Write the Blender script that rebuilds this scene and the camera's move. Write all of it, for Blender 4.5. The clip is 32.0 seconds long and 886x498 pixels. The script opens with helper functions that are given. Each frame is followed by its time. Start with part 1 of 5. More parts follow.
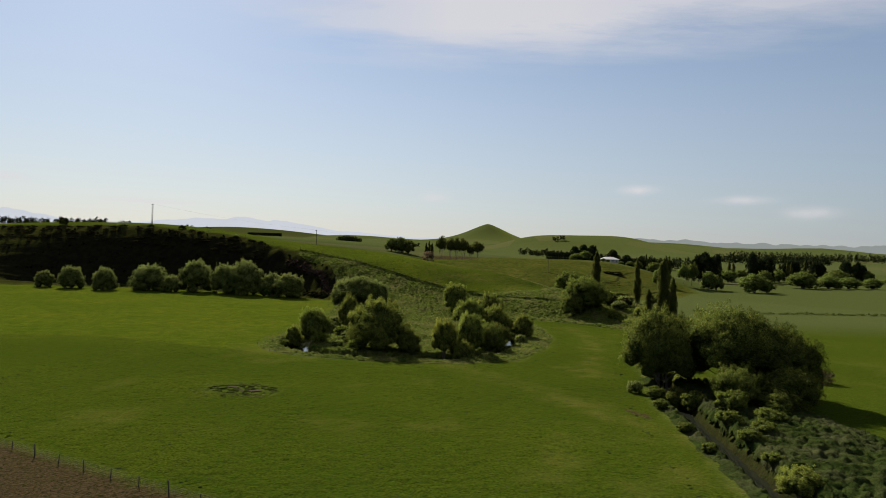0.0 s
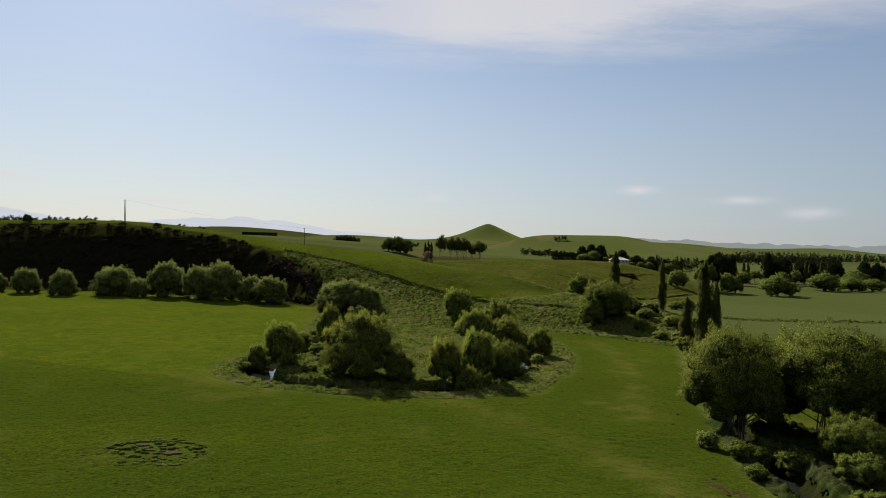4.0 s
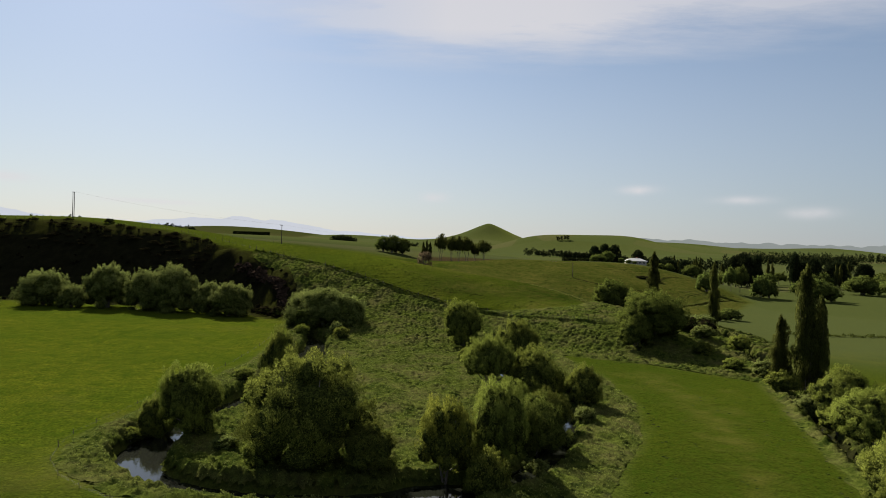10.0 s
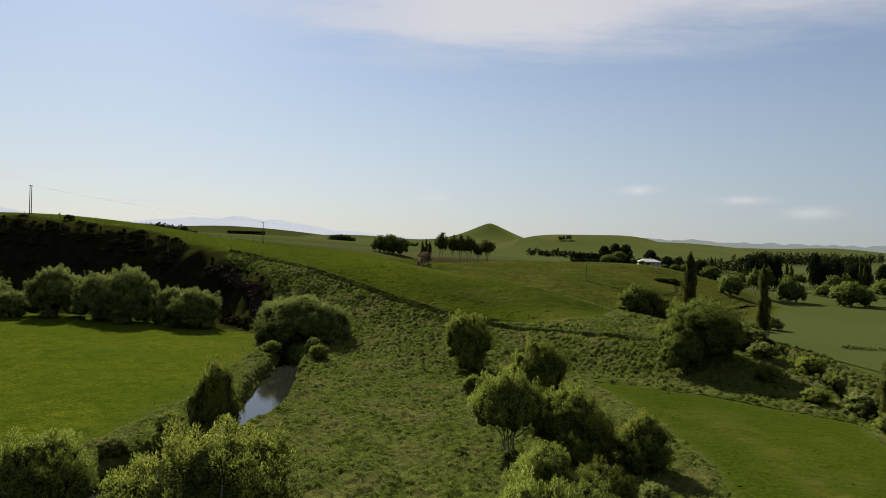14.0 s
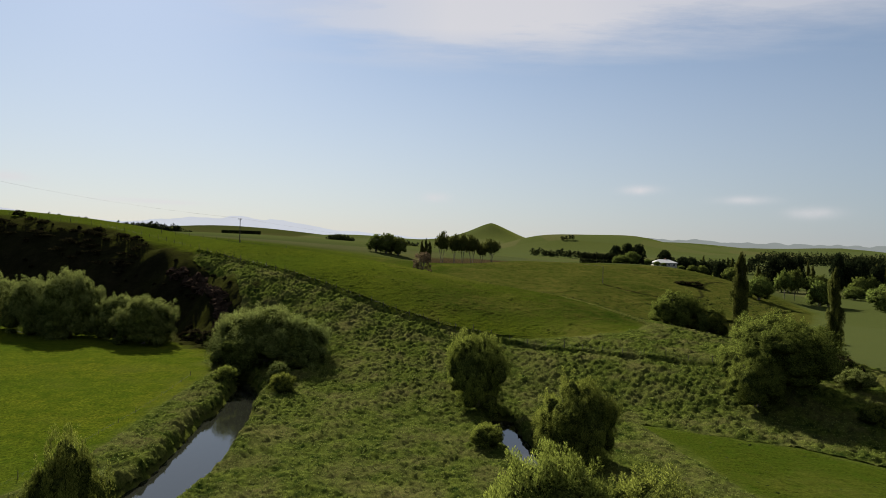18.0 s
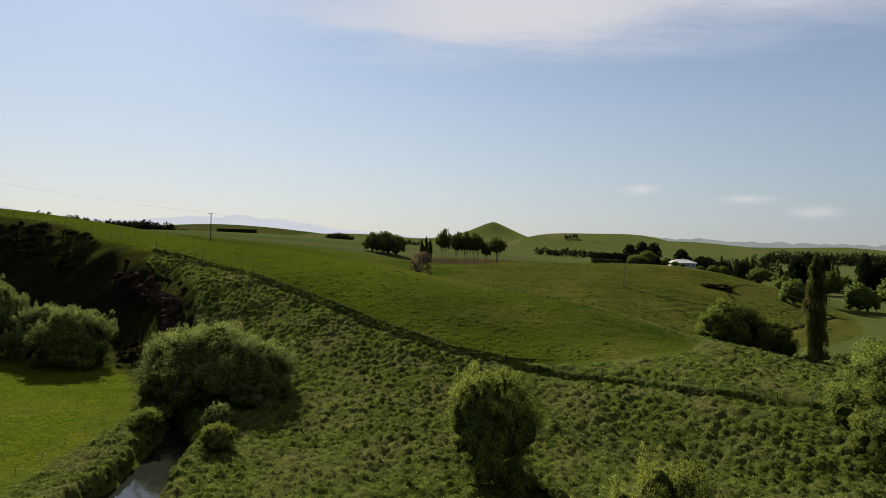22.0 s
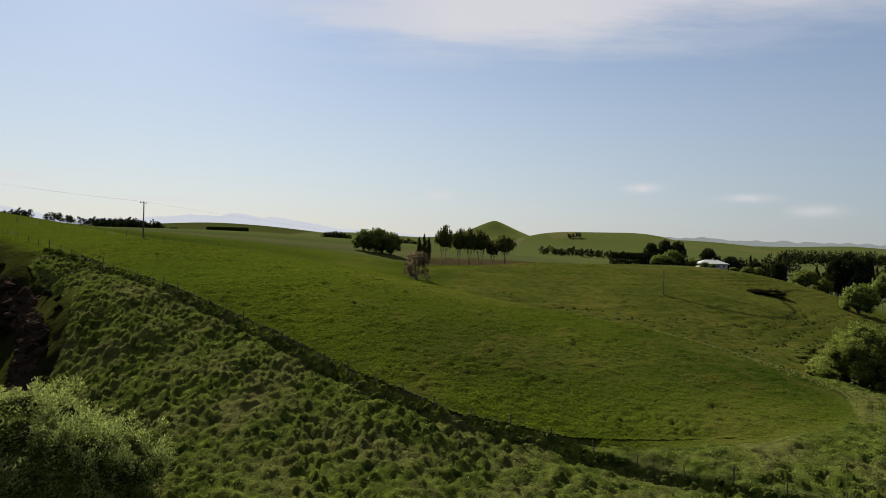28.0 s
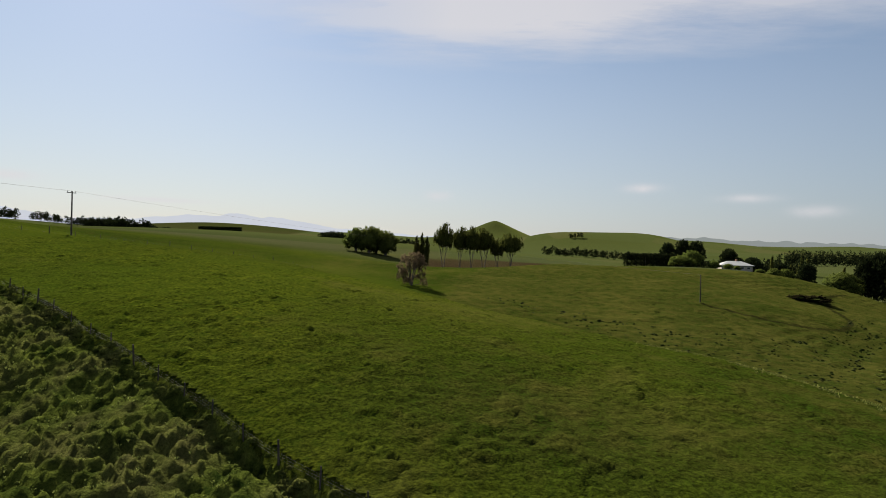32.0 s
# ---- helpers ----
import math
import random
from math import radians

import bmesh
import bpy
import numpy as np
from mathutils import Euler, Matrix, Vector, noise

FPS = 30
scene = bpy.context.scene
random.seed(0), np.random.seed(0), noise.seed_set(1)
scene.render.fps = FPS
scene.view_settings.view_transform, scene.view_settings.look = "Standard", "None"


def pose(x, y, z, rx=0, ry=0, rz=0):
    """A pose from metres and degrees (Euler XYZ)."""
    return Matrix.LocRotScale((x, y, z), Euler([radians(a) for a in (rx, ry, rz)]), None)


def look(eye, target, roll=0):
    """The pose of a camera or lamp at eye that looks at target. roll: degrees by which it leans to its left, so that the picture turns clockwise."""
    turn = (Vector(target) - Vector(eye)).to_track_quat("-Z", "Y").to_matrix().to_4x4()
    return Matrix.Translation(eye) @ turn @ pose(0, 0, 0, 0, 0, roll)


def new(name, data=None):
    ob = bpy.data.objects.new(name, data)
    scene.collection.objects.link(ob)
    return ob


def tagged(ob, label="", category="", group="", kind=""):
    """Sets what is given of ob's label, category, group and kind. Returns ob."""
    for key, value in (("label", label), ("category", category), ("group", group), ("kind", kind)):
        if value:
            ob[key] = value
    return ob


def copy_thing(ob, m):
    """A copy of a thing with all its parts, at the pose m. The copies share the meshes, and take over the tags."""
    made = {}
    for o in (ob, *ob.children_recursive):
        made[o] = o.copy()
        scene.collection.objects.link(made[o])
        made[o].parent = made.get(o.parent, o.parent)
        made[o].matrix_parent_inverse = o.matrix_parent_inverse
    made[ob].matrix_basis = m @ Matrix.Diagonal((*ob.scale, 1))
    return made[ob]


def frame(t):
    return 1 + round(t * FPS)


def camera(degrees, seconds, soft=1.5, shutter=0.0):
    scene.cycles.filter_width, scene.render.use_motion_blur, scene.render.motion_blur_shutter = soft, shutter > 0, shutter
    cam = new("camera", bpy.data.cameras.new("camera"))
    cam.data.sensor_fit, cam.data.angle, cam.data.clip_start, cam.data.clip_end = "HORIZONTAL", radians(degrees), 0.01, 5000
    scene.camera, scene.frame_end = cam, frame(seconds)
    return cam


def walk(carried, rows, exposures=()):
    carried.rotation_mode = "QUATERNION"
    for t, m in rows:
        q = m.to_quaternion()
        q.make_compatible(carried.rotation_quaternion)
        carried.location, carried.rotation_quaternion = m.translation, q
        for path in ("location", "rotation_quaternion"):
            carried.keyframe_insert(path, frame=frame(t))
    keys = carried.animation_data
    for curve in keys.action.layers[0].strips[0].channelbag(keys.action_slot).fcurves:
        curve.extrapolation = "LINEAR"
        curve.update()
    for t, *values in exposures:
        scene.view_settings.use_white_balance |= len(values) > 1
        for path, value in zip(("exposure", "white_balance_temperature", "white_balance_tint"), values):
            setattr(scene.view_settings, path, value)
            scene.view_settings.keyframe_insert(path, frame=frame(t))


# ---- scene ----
# Farm valley seen from a drone that flies level and straight ahead, 25 m over the flats.
cam = camera(72.0, 32.0, soft=0.9)

# seconds, metres flown, turn to the left and tilt in degrees
FLIGHT = [
    (0.0, 0.0, 0.0, 0.0), (1.0, 7.74, 0.0, 0.0), (2.0, 15.48, 0.0, 0.0), (3.0, 23.2, 0.0, 0.0),
    (4.5, 34.8, 0.0, 0.0), (6.0, 46.4, 0.0, 0.0), (8.0, 61.7, 0.0, 0.0), (10.0, 76.9, 0.0, 0.0),
    (12.0, 91.9, 0.0, 0.0), (14.0, 106.8, 0.05, 0.0), (16.0, 121.6, 0.09, 0.0), (18.0, 136.4, 0.14, 0.0),
    (19.0, 143.8, 0.16, 0.0), (20.5, 154.7, 0.23, 0.0), (22.5, 169.2, 0.32, -0.13), (24.0, 180.0, 0.35, -0.24),
    (25.0, 187.2, 0.36, -0.29), (26.5, 198.0, 0.37, -0.25), (28.0, 208.8, 0.37, -0.18), (30.0, 223.1, 0.37, -0.16),
    (32.0, 237.4, 0.37, -0.16)]
walk(cam, [(t, pose(0.0, d, 25.0, 90 + tilt, -1.4, turn)) for t, d, turn, tilt in FLIGHT])

# ---------------------------------------------------------------- light
SUN_TURN, SUN_HIGH = radians(-28), radians(36)
SUN_WAY = Vector((math.sin(SUN_TURN) * math.cos(SUN_HIGH), math.cos(SUN_TURN) * math.cos(SUN_HIGH), math.sin(SUN_HIGH)))
scene.view_settings.exposure = 1.28


def nodes_of(block):
    block.use_nodes = True
    tree = block.node_tree
    tree.nodes.clear()
    return tree


def link(tree, a, b):
    tree.links.new(a, b)


def node(tree, kind, values=None, **settings):
    n = tree.nodes.new(kind)
    if "attribute_name" in settings:
        n.attribute_name = settings["attribute_name"]
    for k, v in (values or {}).items():
        if isinstance(v, bpy.types.NodeSocket):
            tree.links.new(v, n.inputs[k])
        else:
            n.inputs[k].default_value = v
    return n


def calc(tree, op, a, b=None, c=None):
    n = tree.nodes.new("ShaderNodeMath")
    n.operation = op
    for i, v in enumerate((a, b, c)):
        if v is None:
            continue
        if isinstance(v, bpy.types.NodeSocket):
            tree.links.new(v, n.inputs[i])
        else:
            n.inputs[i].default_value = v
    return n.outputs[0]


def mixc(tree, fac, a, b, mode="MIX"):
    n = tree.nodes.new("ShaderNodeMix")
    n.data_type, n.blend_type = "RGBA", mode
    for i, v in ((0, fac), (6, a), (7, b)):
        if isinstance(v, bpy.types.NodeSocket):
            tree.links.new(v, n.inputs[i])
        else:
            n.inputs[i].default_value = (*v, 1.0) if i and len(v) == 3 else v
    return n.outputs[2]


def ramp(tree, fac, stops):
    n = tree.nodes.new("ShaderNodeValToRGB")
    el = n.color_ramp.elements
    while len(el) < len(stops):
        el.new(0.5)
    for e, (p, c) in zip(el, stops):
        e.position = p
        e.color = (*c, 1.0) if not isinstance(c, (int, float)) else (c, c, c, 1.0)
    if isinstance(fac, bpy.types.NodeSocket):
        tree.links.new(fac, n.inputs[0])
    return n.outputs[0]


def noise_at(tree, vec, scale, detail=3.0, rough=0.55):
    n = node(tree, "ShaderNodeTexNoise", {"Scale": scale, "Detail": detail, "Roughness": rough})
    if vec is not None:
        tree.links.new(vec, n.inputs["Vector"])
    return n.outputs[0]


def build_world():
    world = bpy.data.worlds.new("sky")
    scene.world = world
    t = nodes_of(world)
    sky = node(t, "ShaderNodeTexSky")
    sky.sky_type, sky.sun_disc = "NISHITA", False
    sky.sun_elevation, sky.sun_rotation = SUN_HIGH, SUN_TURN
    sky.altitude, sky.air_density, sky.dust_density, sky.ozone_density = 200, 1.0, 0.32, 1.6
    way = node(t, "ShaderNodeTexCoord").outputs["Generated"]
    part_xyz = node(t, "ShaderNodeSeparateXYZ", {0: way})
    up = calc(t, "MAXIMUM", part_xyz.outputs[2], 0.03)
    # streaky high cloud on a flat layer overhead
    flat = node(t, "ShaderNodeCombineXYZ", {0: calc(t, "DIVIDE", part_xyz.outputs[0], up), 1: calc(t, "DIVIDE", part_xyz.outputs[1], up)})
    thin = node(t, "ShaderNodeMapping", {0: flat.outputs[0], "Location": (0.2, 0.0, 0.0), "Scale": (0.55, 1.3, 1.0)})
    streak = noise_at(t, thin.outputs[0], 1.1, 9.0, 0.62)
    high = node(t, "ShaderNodeMapRange", {0: part_xyz.outputs[2], 1: 0.265, 2: 0.34})
    side = node(t, "ShaderNodeMapRange", {0: part_xyz.outputs[0], 1: -0.42, 2: 0.0})
    thinning = node(t, "ShaderNodeMapRange", {0: part_xyz.outputs[0], 1: 0.18, 2: 0.60, 3: 1.0, 4: 0.55})
    body = calc(t, "MULTIPLY", calc(t, "MULTIPLY", high.outputs[0], side.outputs[0]), thinning.outputs[0])
    cover = node(t, "ShaderNodeMapRange", {0: calc(t, "ADD", streak, calc(t, "MULTIPLY", body, 0.34)), 1: 0.52, 2: 0.76})
    cloud = calc(t, "MULTIPLY", cover.outputs[0], calc(t, "MULTIPLY", body, 1.0))
    # small flat clouds low over the hills: (x, z) of the way to each, half width, half height
    puffs = None
    bend = noise_at(t, way, 30.0, 4.0)
    for x, z, w, h in ((0.302, 0.099, 0.026, 0.007), (0.439, 0.082, 0.032, 0.006), (0.514, 0.063, 0.026, 0.008),
                       (-0.015, 0.084, 0.020, 0.008), (-0.431, 0.060, 0.060, 0.004), (-0.585, 0.083, 0.030, 0.007)):
        dx = calc(t, "DIVIDE", calc(t, "SUBTRACT", part_xyz.outputs[0], x), w)
        dz = calc(t, "DIVIDE", calc(t, "SUBTRACT", part_xyz.outputs[2], z), h)
        r2 = calc(t, "ADD", calc(t, "MULTIPLY", dx, dx), calc(t, "MULTIPLY", dz, dz))
        ahead = calc(t, "GREATER_THAN", part_xyz.outputs[1], 0.0)
        one = calc(t, "MULTIPLY", calc(t, "EXPONENT", calc(t, "MULTIPLY", r2, -1.2)), ahead)
        puffs = one if puffs is None else calc(t, "ADD", puffs, one)
    puffs = calc(t, "MULTIPLY", puffs, calc(t, "MULTIPLY", bend, 1.15))
    hazy = node(t, "ShaderNodeMapRange", {0: part_xyz.outputs[2], 1: 0.42, 2: 0.03})
    # the haze is brighter towards the sun
    near_sun = node(t, "ShaderNodeVectorMath", {0: way, 1: tuple(SUN_WAY)})
    near_sun.operation = "DOT_PRODUCT"
    glare = node(t, "ShaderNodeMapRange", {0: near_sun.outputs["Value"], 1: 0.20, 2: 0.84, 3: 0.0, 4: 1.0})
    haze = mixc(t, glare.outputs[0], (2.52, 3.1, 4.0), (5.75, 5.75, 5.9))
    base = mixc(t, calc(t, "MULTIPLY", hazy.outputs[0], 0.74), sky.outputs[0], haze)
    lit = mixc(t, calc(t, "MINIMUM", calc(t, "ADD", calc(t, "MULTIPLY", cloud, 0.85), calc(t, "MULTIPLY", puffs, 1.0)), 0.9), base, (7.3, 7.1, 7.3))
    bg = node(t, "ShaderNodeBackground", {0: lit, 1: 0.0407})
    out = node(t, "ShaderNodeOutputWorld")
    link(t, bg.outputs[0], out.inputs[0])


build_world()
lamp = bpy.data.lights.new("sun", "SUN")
lamp.energy, lamp.angle, lamp.color = 5.0, radians(0.6), (1.0, 0.93, 0.78)
new("sun", lamp).matrix_world = look((0, 0, 300), Vector((0, 0, 300)) - SUN_WAY)

# ---------------------------------------------------------------- the lie of the land


def lerp_line(points, step):
    """Evenly spaced stations along a line of corners."""
    p = np.array(points, float)
    run = np.concatenate([[0], np.cumsum(np.linalg.norm(np.diff(p[:, :2], axis=0), axis=1))])
    s = np.linspace(0, run[-1], max(2, int(run[-1] / step) + 1))
    return np.stack([np.interp(s, run, p[:, k]) for k in range(p.shape[1])], 1)


def smooth_line(points, step=2.0, rounds=3):
    """The same with its corners rounded."""
    p = lerp_line(points, step)
    for _ in range(rounds * 4):
        p[1:-1] = 0.25 * p[:-2] + 0.5 * p[1:-1] + 0.25 * p[2:]
    return p


def base_level(x):
    return -0.015 * np.clip(x, -260, 140)


FENCE_LINE = [(-230, 352, 32.6), (-172, 354, 35.0), (-120, 347, 30.4), (-90, 333, 25.6), (-68, 320, 21.6), (-41, 300, 17.8), (-22, 286.5, 13.6),
              (-9.7, 277, 10.6), (1, 270, 8.6), (12, 267.5, 6.5), (22, 263, 5.6), (33, 255, 5.8), (44, 249, 6.2), (54, 243, 5.6)]
CREST_LINE = [(-110, 420, 27.0), (-74, 358, 25.6), (-38, 372, 21.3), (-9, 342, 18.0), (9, 327, 15.4), (23, 317, 13.6), (35, 308, 12.4), (44, 297, 10.2), (50, 283, 8.2)]
SPUR_FACE = [(-55, 296, 16.5), (-36, 303, 19.0), (-40, 285, 11.0), (-22, 272, 7.2), (-8, 262, 5.0), (6, 255, 3.7), (20, 250, 3.6), (34, 243, 3.4), (48, 238, 3.2), (58, 236, 3.0)]
BLUFF_FOOT = [(-300, 290, 0), (-180, 313, 2.0), (-140, 315, 2.0), (-95, 308, 2.0), (-70, 299, 2.0), (-56, 285, 2.0), (-46, 268, 1.2), (-25, 248, 1.2)]
BLUFF_BROW = [(-300, 350, 29.0), (-230, 347, 31.2), (-172, 347, 33.6), (-120, 340, 29.2), (-90, 326, 24), (-62, 309, 19.2)]
SPUR_FOOT = [(-14, 232, 1.0), (4, 240, 1.8), (14, 240, 0.6), (30, 241, 0.2), (47, 228, -0.4), (62, 216, -0.6)]
BACK_VALLEY = [(-20, 420, 15.6), (0, 385, 12.0), (20, 362, 7.8), (40, 348, 4.9), (58, 330, 2.8), (70, 312, 2.4), (82, 296, 2.4), (92, 270, 1.5)]
HUMP = [(20, 470, 17.5), (40, 487, 19.4), (94, 490, 18.4), (132, 497, 18.0), (150, 488, 14.6), (160, 470, 9.0)]
HUMP_FACE = [(40, 440, 15.4), (70, 406, 11.4), (100, 410, 9.0), (127, 451, 9.4), (110, 430, 9.6), (60, 375, 7.5), (85, 378, 4.0), (110, 390, 1.5)]
UPLAND = [(-38, 545, 21.5), (-12, 530, 16), (15, 525, 14.5), (60, 560, 16.5), (110, 560, 17.5), (155, 560, 17.0), (-160, 600, 31), (-300, 620, 33), (-318, 1100, 42),
          (-100, 900, 31), (0, 800, 22), (100, 760, 17), (-300, 420, 29.5), (-200, 450, 32)]
FLATS = [(-300, 200), (-200, 220), (-150, 265), (-100, 265), (-70, 262), (-50, 235), (-200, 60), (-100, 100), (-100, 190), (-50, 60), (-40, 150), (-20, 200), (0, 0), (0, 110), (0, 170), (0, 215),
         (30, 150), (40, 70), (40, 205), (52, 195), (80, 120), (70, 170), (100, 200), (110, 250), (140, 320), (150, 380), (180, 440), (220, 300), (300, 200), (220, 500), (250, 600), (300, 420),
         (200, 100), (0, -100), (-200, -100), (200, -100), (300, 800), (200, 700)]


def land_stations():
    rows = []
    for line, step in ((FENCE_LINE, 9), (CREST_LINE, 10), (BLUFF_FOOT, 14), (BLUFF_BROW, 14), (SPUR_FOOT, 9), (BACK_VALLEY, 12), (HUMP, 14)):
        rows += [tuple(r) for r in lerp_line(line, step)]
    rows += SPUR_FACE + HUMP_FACE + UPLAND
    a = np.array(rows)
    a[:, 2] -= base_level(a[:, 0])
    b = np.array([(x, y, 0.0) for x, y in FLATS])
    return np.concatenate([a, b])


STATIONS = land_stations()
SOFT = 7.0


def solve_land():
    p = STATIONS
    d = np.linalg.norm(p[:, None, :2] - p[None, :, :2], axis=2)
    k = np.sqrt(d * d + SOFT * SOFT) + 1.5 * np.eye(len(p)) * -1
    n = len(p)
    m = np.zeros((n + 1, n + 1))
    m[:n, :n], m[:n, n], m[n, :n] = k, 1, 1
    return np.linalg.solve(m, np.concatenate([p[:, 2], [0]]))


WEIGHTS = solve_land()
RIVER = smooth_line([(-45, 262), (-40, 256), (-35.5, 248), (-32.5, 236), (-30.5, 218), (-28.5, 205), (-30, 190), (-33, 172), (-37, 160),
                     (-36, 148), (-28, 140.5), (-15, 138.5), (-2.6, 140), (8, 143.5), (15, 155), (19.5, 171), (18, 190), (12, 207), (9.5, 222), (9, 230)], 1.5)
CREEK = smooth_line([(170, 430), (128, 385), (102, 365), (91, 349), (86, 325), (84, 296), (84, 262), (78, 230), (71, 205), (66, 188), (57, 163), (50, 140), (44.5, 118), (41, 98), (40, 85), (38.7, 73), (37, 50), (38, 0), (50, -120)], 1.5)
WATER_Z = -1.22
RIVER_HALF = np.where((RIVER[:, 0] < -22) & (RIVER[:, 1] > 155), np.where(np.abs(RIVER[:, 1] - 212) < 16, 3.3, 2.5), np.where(RIVER[:, 0] > 4, 1.7, 1.9))
RIVER_HALF = RIVER_HALF + 1.7 * np.exp(-((RIVER[:, 0] + 0.5) / 3.0) ** 2) * (RIVER[:, 1] < 150) + 1.2 * np.exp(-((RIVER[:, 1] - 152) / 4.0) ** 2) * (RIVER[:, 0] < 0)
RIVER_HALF = RIVER_HALF * np.interp(RIVER[:, 1], [238, 256], [1.0, 0.3])
CREEK_HALF = np.interp(CREEK[:, 1], [110, 150, 320, 340, 366, 380], [1.9, 1.0, 1.2, 2.9, 2.6, 0.3])


def bank_gap(line, half, x, y):
    """Distance of each point to the water's edge, below nought in the bed."""
    best = np.full(x.shape, 1e9)
    near = (x > line[:, 0].min() - 12) & (x < line[:, 0].max() + 12) & (y > line[:, 1].min() - 12) & (y < line[:, 1].max() + 12)
    nx, ny, low = x[near], y[near], best[near]
    for (px, py), h in zip(line[::2, :2], half[::2]):
        low = np.minimum(low, np.hypot(nx - px, ny - py) - h)
    best[near] = low
    return best


def far_from(line, x, y):
    """Distance of each point to a line of stations."""
    best = np.full(x.shape, 1e9)
    for px, py in line[::1, :2]:
        best = np.minimum(best, (x - px) ** 2 + (y - py) ** 2)
    return np.sqrt(best)


def smoothstep(a, b, v):
    s = np.clip((v - a) / (b - a), 0, 1)
    return s * s * (3 - 2 * s)


def wave(x, y, size, seed):
    """Soft rolling noise on a jittered lattice, about -1 to 1."""
    x, y = np.asarray(x, float), np.asarray(y, float)
    out = np.zeros(x.shape)
    for k, (f, w) in enumerate(((1.0, 0.65), (2.1, 0.35))):
        a = 0.6 + 1.1 * k + seed
        u = (x * math.cos(a) + y * math.sin(a)) * f / size * 1.6
        v = (y * math.cos(a) - x * math.sin(a)) * f / size * 1.6
        iu, iv = np.floor(u), np.floor(v)
        du, dv = u - iu, v - iv
        du, dv = du * du * (3 - 2 * du), dv * dv * (3 - 2 * dv)

        def pick(p, q):
            h = np.sin(p * 127.1 + q * 311.7 + seed * 17.3 + k * 5.1) * 43758.5453
            return h - np.floor(h)
        top = pick(iu, iv) * (1 - du) + pick(iu + 1, iv) * du
        bot = pick(iu, iv + 1) * (1 - du) + pick(iu + 1, iv + 1) * du
        out += w * (2 * (top * (1 - dv) + bot * dv) - 1)
    return out * 1.3


def land(x, y):
    """Height of the ground, without the stream beds."""
    x, y = np.asarray(x, float), np.asarray(y, float)
    sx, sy = np.clip(x, -330, 330), np.clip(y, -120, 1150)
    out = np.full(sx.shape, WEIGHTS[-1])
    for (px, py, _), w in zip(STATIONS, WEIGHTS[:-1]):
        out += w * np.sqrt((sx - px) ** 2 + (sy - py) ** 2 + SOFT * SOFT)
    out = np.where(out > 0, out, 0.25 * out)
    out = 0.5 * (out + np.sqrt(out * out + 0.3)) - 0.27
    near = 1 - smoothstep(300, 900, np.hypot(x, y - 250))
    z = base_level(x) + out * (1 - smoothstep(900, 1500, y) * 0.35)
    far = 1 - near
    # far downs, the cone hill and the green ridge beside it
    z += far * smoothstep(700, 3500, y) * (30 + 16 * wave(x, y, 900, 5))
    z += far * smoothstep(900, 2600, y) * smoothstep(100, -900, x) * 26
    z += smoothstep(-470, -620, x) * smoothstep(600, 1000, y) * smoothstep(1900, 1300, y) * 9
    r = np.hypot((x - 277) / 1.0, (y - 3783) / 1.0)
    z += 122 * np.exp(-(r / 210.0) ** 1.4) + 24 * np.exp(-(r / 420.0) ** 2)
    z += 66 * np.exp(-(((x - 560) / 330.0) ** 4) - ((y - 2500) / 260.0) ** 2)
    z += 44 * np.exp(-(((x - 1050) / 380.0) ** 2) - ((y - 2900) / 260.0) ** 2)
    z += 30 * np.exp(-(((x - 1900) / 520.0) ** 2) - ((y - 3300) / 320.0) ** 2)
    z += 20 * np.exp(-(((x + 690) / 280.0) ** 2) - ((y - 2100) / 260.0) ** 2)
    return z


def ground(x, y):
    z = land(x, y)
    x, y = np.asarray(x, float), np.asarray(y, float)
    for line, half, bed in ((RIVER, RIVER_HALF, -2.3), (CREEK, CREEK_HALF, -3.9)):
        cut = smoothstep(1.5, -0.7, bank_gap(line, half, x, y))
        z = z * (1 - cut) + np.minimum(z, bed) * cut
    return z


def height(x, y):
    return float(ground(np.array([x]), np.array([y]))[0])


def spaced(lo, hi, near_lo, near_hi, step, grow=1.09):
    a = list(np.arange(near_lo, near_hi + step * 0.5, step))
    for sign, end, out in ((1, hi, a), (-1, lo, None)):
        v, s = (near_hi, step) if sign > 0 else (near_lo, step)
        new_ones = []
        while (v < hi if sign > 0 else v > lo):
            s *= grow
            v += sign * s
            new_ones.append(v)
        a = a + new_ones if sign > 0 else new_ones[::-1] + a
    return np.array(a)


# ---------------------------------------------------------------- materials


def material(name, build):
    m = bpy.data.materials.new(name)
    t = nodes_of(m)
    out = node(t, "ShaderNodeOutputMaterial")
    link(t, build(t), out.inputs[0])
    return m


def principled(t, colour, rough=0.8, bump=None, **extra):
    b = node(t, "ShaderNodeBsdfPrincipled", {"Roughness": rough, "Specular IOR Level": extra.get("spec", 0.3)})
    if "sheen" in extra:
        if isinstance(extra["sheen"], bpy.types.NodeSocket):
            link(t, extra["sheen"], b.inputs["Sheen Weight"])
        else:
            b.inputs["Sheen Weight"].default_value = extra["sheen"]
        b.inputs["Sheen Roughness"].default_value = 0.45
        b.inputs["Sheen Tint"].default_value = (*extra["tint"], 1)
    if isinstance(colour, bpy.types.NodeSocket):
        link(t, colour, b.inputs["Base Color"])
    else:
        b.inputs["Base Color"].default_value = (*colour, 1)
    if bump is not None:
        link(t, bump, b.inputs["Normal"])
    return b.outputs[0]


def bumped(t, h, strength, distance):
    return node(t, "ShaderNodeBump", {"Strength": strength, "Distance": distance, "Height": h}).outputs[0]


def spot(t):
    return node(t, "ShaderNodeNewGeometry").outputs["Position"]


